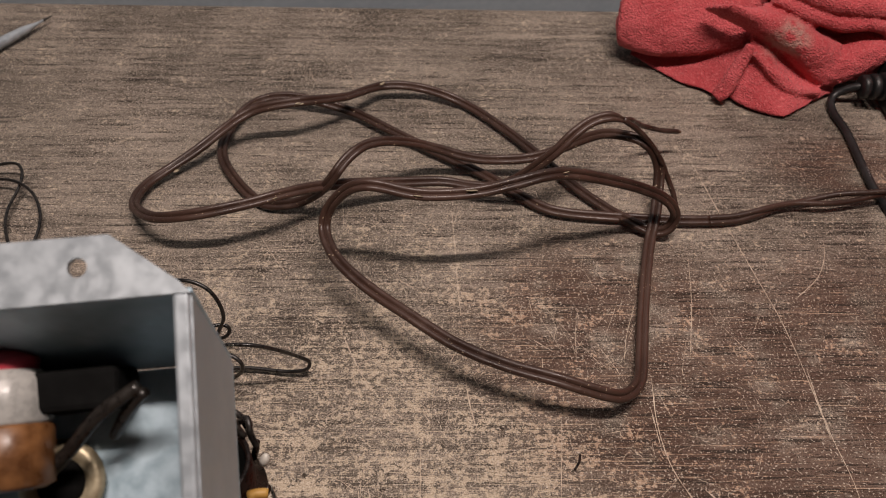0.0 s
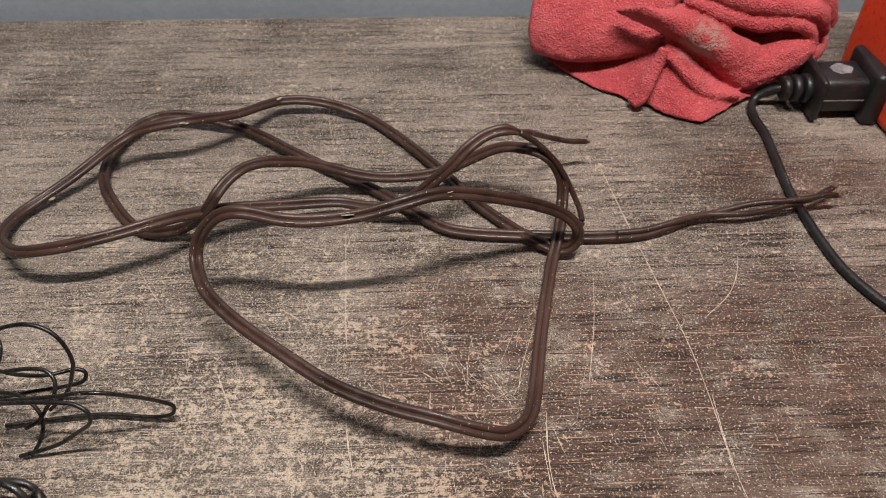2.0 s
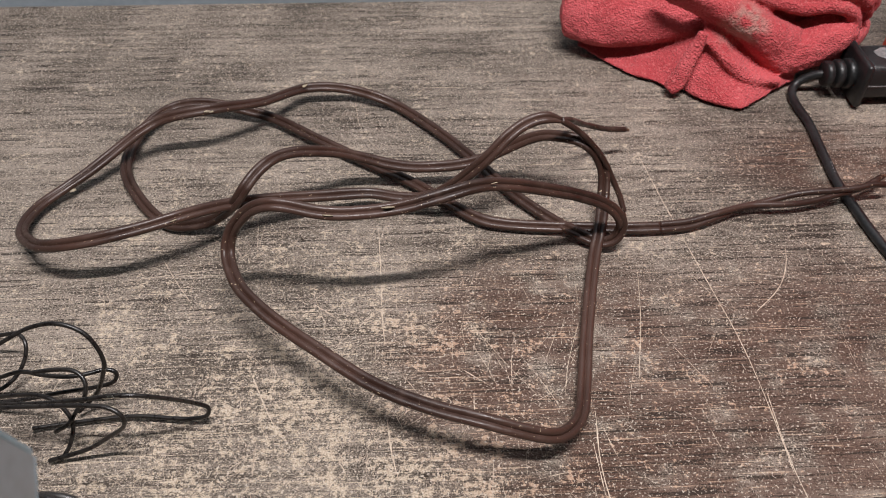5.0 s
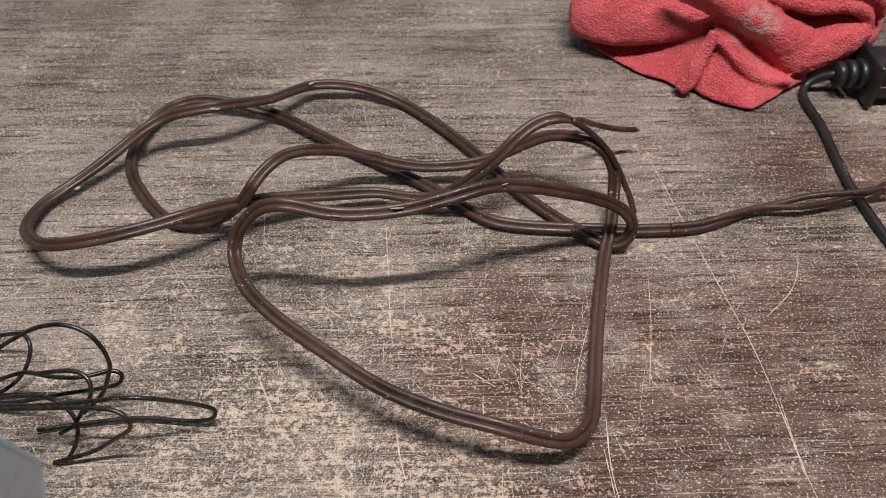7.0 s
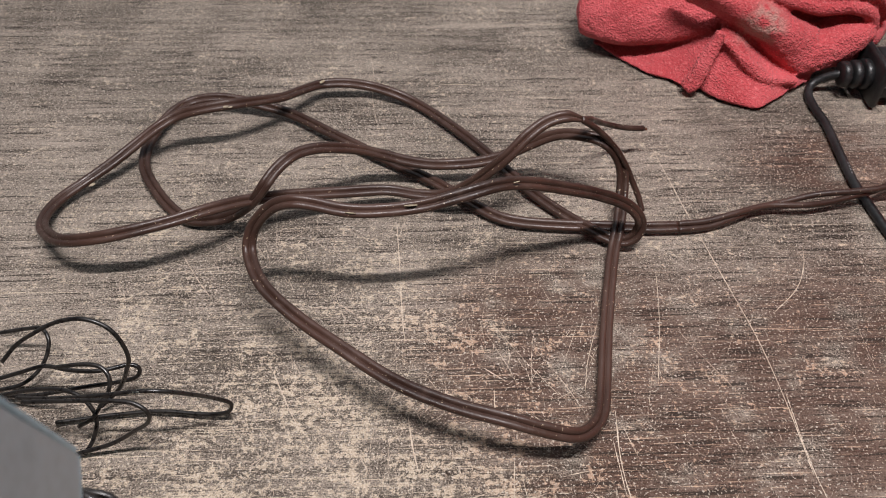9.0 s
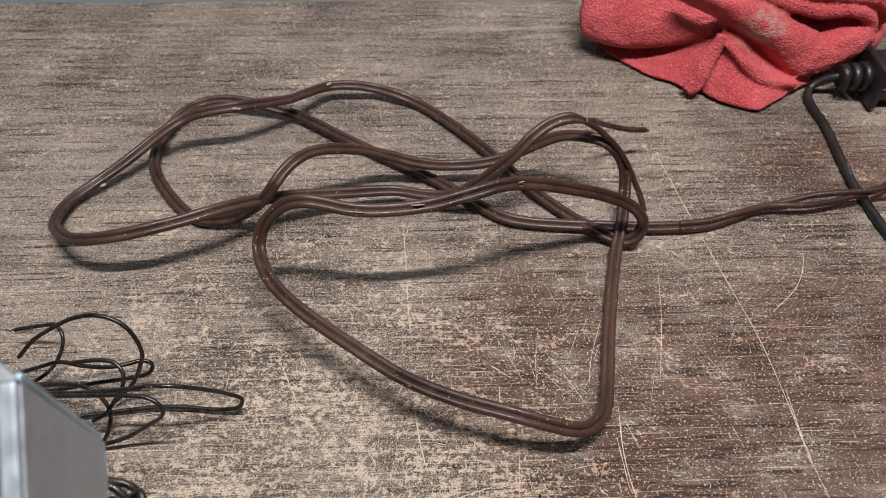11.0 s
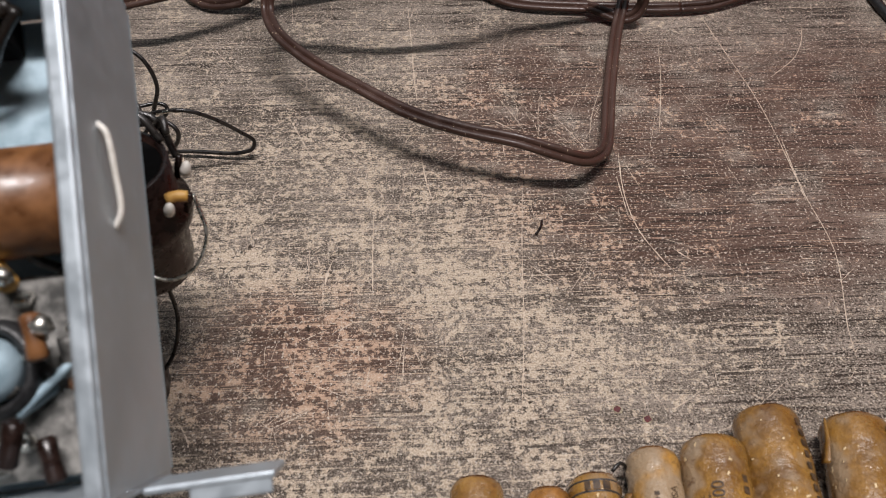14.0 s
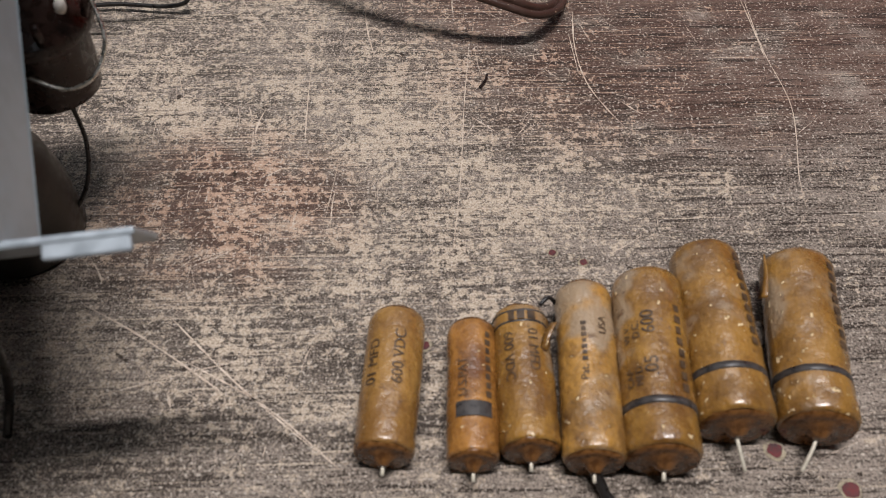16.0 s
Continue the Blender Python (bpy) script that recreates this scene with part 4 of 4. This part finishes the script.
# ---- radio chassis ----
def radio_chassis():
    """An open sheet-metal chassis lying bottom up and tilted; local x to its right, y to its back, z out of its open side."""
    f, b = Vector((-0.0236, -0.0084, 0.0813)), Vector((-0.037, 0.062, 0.131))
    ya = (b - f).normalized()
    xa = Vector((1, 0.10, 0.0))
    xa = (xa - ya * xa.dot(ya)).normalized()
    za = xa.cross(ya)
    m = Matrix.Translation(f) @ Matrix((xa, ya, za)).transposed().to_4x4()
    ch = thing("radio_chassis", m, "open plated-steel radio chassis lying bottom up, full of old parts", "chassis")
    W, LEN, H, T = 0.16, (b - f).length, 0.030, 0.0012
    CUT = 0.0095
    bm = bmesh.new()
    vs = [[bm.verts.new((x, y, z)) for y, z in ((0, 0), (LEN, 0), (LEN - 0.001, -0.002), (LEN - CUT, -H), (0, -H))] for x in (0.0, -T)]
    bm.faces.new(vs[0])
    bm.faces.new(list(reversed(vs[1])))
    for k in range(5):
        bm.faces.new((vs[0][k], vs[1][k], vs[1][(k + 1) % 5], vs[0][(k + 1) % 5]))
    bmesh.ops.recalc_face_normals(bm, faces=list(bm.faces))
    part("side_wall", bm, STEEL, ch)
    part("rim_lip", box_bm(0.0026, LEN, 0.0014, (-0.0016, LEN / 2, 0.0005), 0.0006), STEEL, ch, "bright folded rim")
    part("base_plate", box_bm(W, LEN - CUT, T, (-W / 2, (LEN - CUT) / 2, -H - T / 2), 0.0003), STEEL_IN, ch, "blue-grey plated inside")
    part("front_wall", box_bm(W, T, H, (-W / 2, -T / 2, -H / 2), 0.0004), STEEL, ch)
    part("back_wall", box_bm(W, T, math.hypot(H, CUT), (0, 0, 0), 0.0004, pose(-W / 2, LEN - CUT / 2 + T / 2, -H / 2, -math.degrees(math.atan2(CUT, H)), 0, 0)), STEEL_IN, ch)
    part("side_wall", box_bm(T, LEN, H, (-W - T / 2, LEN / 2, -H / 2), 0.0004), STEEL, ch)
    # back flange with clipped corner and a hole
    bm = bmesh.new()
    outline = [(0.0, LEN), (-0.002, LEN + 0.0022), (-0.0125, LEN + 0.0105), (-W + 0.0125, LEN + 0.0105), (-W, LEN)]
    hole = [(-0.0175 + 0.0016 * math.cos(a), LEN + 0.0055 + 0.0016 * math.sin(a)) for a in np.linspace(0, 2 * math.pi, 16, endpoint=False)]
    ov = [bm.verts.new((x, y, 0.0012)) for x, y in outline]
    hv = [bm.verts.new((x, y, 0.0012)) for x, y in hole]
    edges = [bm.edges.new((v[i], v[(i + 1) % len(v)])) for v in (ov, hv) for i in range(len(v))]
    bmesh.ops.triangle_fill(bm, edges=edges, use_beauty=True)
    ext = bmesh.ops.extrude_face_region(bm, geom=list(bm.faces))
    bmesh.ops.translate(bm, verts=[g for g in ext["geom"] if isinstance(g, bmesh.types.BMVert)], vec=(0, 0, -0.0012))
    bmesh.ops.recalc_face_normals(bm, faces=list(bm.faces))
    part("back_flange", bm, STEEL, ch, "bright flange with a screw hole")
    # front ear, a folded strip reaching past the side
    part("front_ear", box_bm(0.019, 0.0012, 0.012, (0.0095, -0.001, -0.0195), 0.0004), STEEL, ch)
    part("ear_fold", box_bm(0.012, 0.0026, 0.0012, (0.0125, -0.0024, -0.0143), 0.0004), STEEL, ch)
    hook = [(-0.2, 52.5, -9), (0.9, 51.5, -9), (1.3, 45, -11), (1.1, 39.5, -12.5), (-0.2, 37.5, -13)]
    part("wire_hook", sweep_bm(smooth_path(spline(hook, 0.6), 2), circle(0.5, 8)), CERAMIC, ch, "pale cloth-covered wire stub", True)
    # coil form outside the wall
    cf = m.inverted() @ pose(-0.0487, 0.0690, 0.0355) @ Matrix.Diagonal((0.9, 0.9, 0.95, 1))
    prof = [(0.0085, 0), (0.0108, 0.0005), (0.0114, 0.004), (0.0118, 0.015), (0.0142, 0.017), (0.0145, 0.020), (0.0120, 0.022), (0.0120, 0.033), (0.0108, 0.0332), (0.0106, 0.030)]
    prof = prof[:-1] + [(0.0106, 0.004)]
    tube = part("coil_form", lathe_bm(prof, 32, cf), BAKELITE, ch, "open brown bakelite coil form with solder tags", True)
    # shade of the deep bore, put in as a matt black sleeve
    part("bore_shade", lathe_bm([(0.0105, 0.0315), (0.0103, 0.0312), (0.0102, 0.006)], 32, cf), MATT_BLACK, tube, "matt black sleeve for the shade inside the tube", True)
    for i in range(9):
        a = -1.9 + i * 0.46
        part("solder_tag", lathe_bm([(0.0004, -0.0016), (0.0012, -0.0012), (0.0013, 0.0), (0.0010, 0.0014), (0.0004, 0.0022)] if i % 2 else [(0.0008, -0.003), (0.0010, 0.0), (0.0007, 0.003)], 12, cf @ pose(0.0148 * math.cos(a), 0.0148 * math.sin(a), 0.023 + 0.004 * (i % 2), 0, 20, math.degrees(a))), CERAMIC if i % 2 else BAKELITE, tube, "", True)
    part("sleeve", sweep_bm(spline([(12, -5, 28), (14, -4.5, 28.5), (16.5, -4, 28)], 0.8), circle(1.3, 10)), YELLOW, tube, "yellow sleeved wire", True).matrix_local = cf
    part("bare_wire", sweep_bm(smooth_path(spline([(16, 0, 25), (19, -6, 18), (16, -11, 12), (10, -13, 10), (2, -12, 12)], 0.8), 2), circle(0.5, 8)), TIN, tube, "bent bare wire", True).matrix_local = cf
    for pts in ([(-10, 9, 31), (-4, 13, 37), (4, 11, 38), (9, 8, 33)], [(-12, 4, 30), (-8, 12, 35), (6, 13, 36), (11, 9, 28)], [(6, 12, 33), (10, 10, 38), (11, 7, 36)]):
        part("tag_wire", sweep_bm(smooth_path(spline(pts, 0.8), 2), circle(0.9, 8)), BLACK_WIRE, tube, "", True).matrix_local = cf
    part("hanging_wire", sweep_bm(smooth_path(spline([(4, -4, 2), (5, -6, -12), (2, -9, -24), (-4, -12, -33)], 0.9), 2), circle(0.6, 8)), BLACK_WIRE, tube, "", True).matrix_local = cf
    # parts inside
    def inside(x, y, z=0.0, rx=0, ry=0, rz=0):
        return pose(x, y, z - H + 0.0005, rx, ry, rz)
    part("paper_capacitor_inside", lathe_bm([(0.006, 0), (0.0085, 0.001), (0.0085, 0.032), (0.006, 0.033)], 28, inside(-0.004, 0.044, 0.012, 0, -90, 0)), BROWN_CARD, ch, "fat brown paper capacitor", True)
    coil = pose(-0.0372, 0.0585, -0.0185, -90, 0, 0)
    part("coil_body", lathe_bm([(0.0062, 0), (0.0078, 0.0008), (0.0078, 0.0105), (0.007, 0.0112)], 28, coil), BROWN_CARD, ch, "brown coil lying on the plate", True)
    part("coil_cup", lathe_bm([(0.0070, 0.0108), (0.0076, 0.0116), (0.0072, 0.0185), (0.0058, 0.0205)], 28, coil), CLOUDY, ch, "cloudy white cup on the brown coil", True)
    part("red_blob", lathe_bm([(0.0052, 0.020), (0.0056, 0.0225), (0.0022, 0.0255)], 20, coil, 0.12), PINK, ch, "red wax drop", True)
    # added block, its black stands in for the shadow at the back wall
    part("shade_block", box_bm(0.0345, 0.0075, 0.0145, (-0.0345, 0.0745, -H + 0.0074), 0.0012), MATT_BLACK, ch, "matt black block added for the shadow along the back wall")
    part("grommet", lathe_bm([(0.0046, 0.0), (0.0076, 0.0), (0.0080, 0.0010), (0.0072, 0.0022), (0.0056, 0.0024), (0.0048, 0.0012)], 32, inside(-0.0318, 0.0585, 0.0002)), BRASS, ch, "dull brass eyelet", True)
    # the hole's darkness is a solid matt black plug
    part("eyelet_shade", lathe_bm([(0.0044, 0.0), (0.0044, 0.0016), (0.0030, 0.0024)], 24, inside(-0.0318, 0.0585, 0.0002)), MATT_BLACK, ch, "matt black plug for the shade in the eyelet's hole", True)
    part("valve_socket", lathe_bm([(0.0072, 0), (0.0078, 0.001), (0.0078, 0.005), (0.0070, 0.0062), (0.0060, 0.0062), (0.0054, 0.004)], 32, inside(-0.0213, 0.0192, 0.0085)), BLACK_RUBBER, ch, "round black valve socket", True)
    part("socket_dome", lathe_bm([(0.0052, 0.003), (0.0050, 0.0062), (0.0038, 0.0082), (0.0015, 0.0090)], 24, inside(-0.0213, 0.0192, 0.0085)), STEEL_IN, ch, "pale blue-grey domed centre", True)
    part("terminal_board", box_bm(0.050, 0.031, 0.0015, (-0.030, 0.0175, -H + 0.0085), 0.0004), MICA, ch, "grey speckled terminal board")
    part("hookup_wire", sweep_bm(smooth_path(spline([(-33, 60, -24), (-27, 64, -19), (-20, 70, -15), (-13, 74, -14)], 0.8), 2), circle(1.3, 8)), BLACK_WIRE, ch, "thick black wire", True)
    part("hookup_wire", sweep_bm(smooth_path(spline([(-20, 66, -22), (-16, 70, -17), (-12, 73, -14)], 0.8), 2), circle(1.0, 8)), BLACK_WIRE, ch, "thick black wire", True)
    rnd = random.Random(5)
    for i in range(64):
        x, y = rnd.uniform(-0.05, -0.005), rnd.uniform(0.003, 0.034)
        kind = i % 4
        m2 = inside(x, y, rnd.uniform(0.011, 0.019), rnd.uniform(-30, 30), 70 + rnd.uniform(-30, 30), rnd.uniform(0, 180))
        if kind == 0:
            part("solder_lug", box_bm(0.004, 0.0025, 0.0012, (0, 0, 0), 0.0004, m2), TIN, ch)
        elif kind == 1:
            part("resistor", lathe_bm([(0.0010, -0.0035), (0.0016, -0.003), (0.0014, 0), (0.0016, 0.003), (0.0010, 0.0035)], 14, m2), (MICA, BAKELITE, STEEL_IN, YELLOW, BROWN_CARD)[(i // 4) % 5], ch, "small resistor", True)
        elif kind == 2:
            a = Vector((x, y, -H + 0.006)) / MM
            pts = [a, a + Vector((rnd.uniform(-8, 8), rnd.uniform(-8, 8), 7)), a + Vector((rnd.uniform(-14, 6), rnd.uniform(-10, 12), 4)), a + Vector((rnd.uniform(-18, 4), rnd.uniform(-10, 14), 0))]
            part("hookup_wire", sweep_bm(smooth_path(spline(pts, 1.0), 2), circle(0.8, 8)), (BLACK_WIRE, STEEL_IN, BLACK_WIRE, MICA)[(i // 4) % 4], ch, "", True)
        else:
            part("solder_joint", lathe_bm([(0.001, -0.001), (0.0018, 0), (0.0008, 0.0016)], 12, m2, 0.2, i), TIN, ch, "", True)
    # wires from the front, down to the bench
    for pts in ([(-30.5, -3.7, 58.0), (-38.7, 1.1, 42.0), (-49.1, 5.6, 22.0), (-59.6, 5.2, 2.0)], [(-29.6, -4.0, 58.0), (-36.2, 1.2, 40.0), (-42.8, 5.8, 22.0), (-47.9, 6.4, 8.0), (-49.5, 3.1, 2.0)]):
        bm = sweep_bm(smooth_path(spline(pts, 1.2), 2), circle(0.9, 8))
        bm.transform(m.inverted())
        part("hanging_wire", bm, BLACK_WIRE, ch, "", True)
    # the can that it leans on
    can = m.inverted() @ pose(-0.0640, 0.056, 0.0)
    part("transformer_can", lathe_bm([(0.0135, 0), (0.0145, 0.002), (0.0145, 0.014), (0.0125, 0.024), (0.0085, 0.030), (0.0075, 0.072)], 36, can), OLIVE_CAN, ch, "dark olive rounded can under the chassis", True)
    # unseen transformer-shaped block, added to keep light out from under the chassis
    block = m.inverted() @ pose(-0.098, 0.026, 0.0)
    core = part("light_blocker", box_bm(0.062, 0.024, 0.046, (0, 0, 0.0235), 0.001, block), MATT_BLACK, ch, "unseen black block added to darken the space under the chassis")
    for side in (-1, 1):
        part("blocker_end", box_bm(0.046, 0.012, 0.038, (0, side * 0.0178, 0.0235), 0.005, block, 3), OLIVE_CAN, core, "", True)
    return ch


radio_chassis()


# ---- marks on the bench ----
def scratch(points, width):
    pts = spline(points, 1.6)
    bm = bmesh.new()
    rows = []
    for i, p in enumerate(pts):
        t = (pts[min(i + 1, len(pts) - 1)] - pts[max(i - 1, 0)]).normalized()
        side = Vector((-t.y, t.x, 0))
        w = width * (0.26 + 0.80 * abs(noise.noise((i * 0.55, points[0][0], 0)))) * min(1, 0.25 + i * 0.25, 0.25 + (len(pts) - 1 - i) * 0.25)
        q = Vector((p.x, p.y, 0.05))
        rows.append([bm.verts.new((q + side * w) * MM), bm.verts.new((q - side * w) * MM)])
    for a, b in zip(rows, rows[1:]):
        bm.faces.new((a[0], a[1], b[1], b[0]))
    bm.transform(turned.inverted())
    part("scratch", bm, PALE_WOOD, bench_top, "pale scratch through the stain")


def fine_scratches(count, seed):
    """Hundreds of hair-thin scuffs, densest where the bench is worked most."""
    rnd = random.Random(seed)
    verts, faces = [], []
    made = 0
    while made < count:
        x, y = rnd.uniform(-0.24, 0.26), rnd.uniform(-0.06, 0.39)
        d = math.exp(-((x - 0.0) / 0.12) ** 2 - ((y - 0.13) / 0.11) ** 2)
        if rnd.random() > 0.015 + d or (x > 0.07 and rnd.random() < 0.75):
            continue
        made += 1
        a = rnd.choice((0.1, 0.5, 0.95, 1.5, 1.6, 2.1, 2.6)) + rnd.gauss(0, 0.18)
        length, w, bend = min(rnd.expovariate(1 / 0.007) + 0.002, 0.035), rnd.uniform(0.00004, 0.00010), rnd.gauss(0, 0.25)
        if rnd.random() < 0.09 and y < 0.19:
            # a broad ragged gouge
            a, length, w = rnd.choice((0.55, 1.45, 1.6, 1.75, 2.5)) + rnd.gauss(0, 0.15), rnd.uniform(0.004, 0.013), rnd.uniform(0.00010, 0.00020)
        n = max(4, int(length / 0.0009))
        first = len(verts)
        for i in range(n + 1):
            t = i / n
            c, s = math.cos(a), math.sin(a)
            k = w * (0.15 + math.sin(math.pi * t)) * rnd.uniform(0.15, 1.35)
            verts += [(x - s * k, y + c * k, 0.00003), (x + s * k, y - c * k, 0.00003)]
            x, y = x + c * length / n, y + s * length / n
            a += bend / n
            if i:
                q = first + 2 * i
                faces.append((q - 2, q - 1, q + 1, q))
    me = bpy.data.meshes.new("fine_scratches")
    me.from_pydata(verts, [], faces)
    me.materials.append(PALE_WOOD)
    ob = new("fine_scratches", me)
    tagged(ob, "hair-thin pale scuffs in the bench stain", "scratches", kind="stuff")


fine_scratches(1500, 11)
scratch([(103.7, 277.4, 0), (109.2, 248.3, 0), (114.8, 221.0, 0), (118.9, 201.9, 0), (123.5, 179.6, 0), (125.7, 162.7, 0), (127.2, 145.2, 0), (128.0, 130.0, 0)], 0.35)
scratch([(127.2, 158.7, 0), (128.2, 133.8, 0), (131.0, 109.4, 0), (126.8, 81.5, 0), (126.3, 71.5, 0)], 0.3)
scratch([(-16.9, 339.8, 0), (-14.2, 321.8, 0), (-13.4, 304.8, 0), (-10.3, 289.0, 0)], 0.3)
scratch([(1.6, 228.1, 0), (3.9, 205.4, 0), (5.8, 184.9, 0), (7.1, 175.3, 0)], 0.35)
scratch([(-73.0, 326.8, 0), (-66.5, 313.9, 0)], 0.3)
scratch([(150.6, 223.9, 0), (148.2, 213.9, 0), (142.8, 202.8, 0), (131.5, 190.8, 0)], 0.3)
scratch([(72.9, 150.2, 0), (72.6, 131.2, 0), (75.1, 116.3, 0), (80.4, 104.9, 0), (84.6, 98.0, 0)], 0.35)
scratch([(-3.5, 120.0, 0), (-2.8, 105.8, 0), (-1.6, 89.9, 0)], 0.4)
scratch([(41.4, 132.3, 0), (40.3, 107.7, 0), (39.6, 77.8, 0), (38.0, 52.3, 0)], 0.25)
scratch([(71.0, 139.4, 0), (72.1, 128.2, 0), (72.8, 121.2, 0)], 0.3)
scratch([(94.4, 209.0, 0), (92.3, 188.1, 0), (87.7, 160.3, 0)], 0.25)
scratch([(-74.7, 211.9, 0), (-65.7, 198.6, 0), (-59.0, 189.9, 0)], 0.3)
scratch([(-85.4, 199.2, 0), (-70.5, 202.4, 0), (-53.4, 205.8, 0)], 0.25)
scratch([(-50.9, 182.7, 0), (-23.3, 187.5, 0), (3.6, 184.8, 0)], 0.22)
scratch([(-21.0, 169.7, 0), (4.0, 177.6, 0), (28.2, 185.7, 0)], 0.22)
scratch([(-34.4, 162.5, 0), (-26.9, 147.9, 0), (-22.4, 140.1, 0)], 0.4)
scratch([(9.2, 149.2, 0), (11.5, 135.5, 0), (14.4, 124.6, 0)], 0.4)
scratch([(-44.4, 36.3, 0), (-31.1, 29.3, 0), (-18.2, 21.2, 0), (-8.5, 14.7, 0)], 0.4)
scratch([(-24.7, 34.0, 0), (-6.7, 17.5, 0), (11.8, 2.8, 0)], 0.4)
scratch([(-18.5, 22.5, 0), (0.1, 12.4, 0), (16.7, -0.7, 0)], 0.35)
scratch([(-34.3, 13.8, 0), (-17.9, 19.8, 0), (-7.6, 22.9, 0)], 0.3)
scratch([(72.0, 187.4, 0), (66.3, 168.3, 0), (64.1, 155.2, 0)], 0.2)
scratch([(33.9, 185.9, 0), (46.3, 167.6, 0), (56.2, 154.9, 0)], 0.22)
scratch([(76.2, 47.2, 0), (88.5, 50.9, 0), (107.2, 65.5, 0)], 0.2)
scratch([(11.3, 113.4, 0), (20.7, 116.3, 0), (35.0, 121.8, 0)], 0.25)
for x, y, r in ((0.0325, 0.0284, 0.0011), (0.0619, 0.0553, 0.0009), (0.069, 0.0527, 0.0009), (0.1041, 0.0063, 0.0016), (0.1174, -0.0017, 0.0017)):
    ring = part("knot_rim", lathe_bm([(r * 1.45, 0.00002), (r * 1.35, 0.00012), (r * 1.05, 0.00010), (r * 1.0, 0.00003)], 18, turned.inverted() @ pose(x, y, 0), 0.25, x * 900), SCUFFED, bench_top, "chipped rim of a small hole")
    part("hole", lathe_bm([(r * 0.7, 0.00006), (r * 1.0, 0.0002)], 16, turned.inverted() @ pose(x, y, 0), 0.3, x * 700), DARK_HOLE, bench_top, "small dark red hole")


def stray(name, pts, r, mat, label):
    ob = part(name, sweep_bm(smooth_path(spline(pts, 0.5), 1), circle(r, 8)), mat, None, label, True)
    tagged(ob, category="debris")


stray("plastic_shaving", [(44.5, 113, 0.5), (46, 115.5, 0.9), (46.6, 118.5, 0.7)], 0.4, BAKELITE, "tiny dark curled shaving on the bench")


def soldering_pick(x, y, yaw, label):
    ob = thing("metal_probe", pose(x, y, 0.004, 0, 0, yaw), label, "hand tool")
    part("shaft", lathe_bm([(0.0004, 0), (0.0008, 0.006), (0.0022, 0.014), (0.0028, 0.03), (0.0032, 0.12)], 16, pose(0, 0, 0, 90, 0, 0)), STEEL, ob, "brushed metal shaft", True)
    part("tip", lathe_bm([(0.0003, -0.004), (0.0007, 0.002)], 10, pose(0, 0, 0, 90, 0, 0)), BAND, ob, "dark point", True)


soldering_pick(-0.214, 0.357, -28, "slim grey metal probe with a dark tip")
soldering_pick(-0.224, 0.340, -24, "slim bright metal probe")
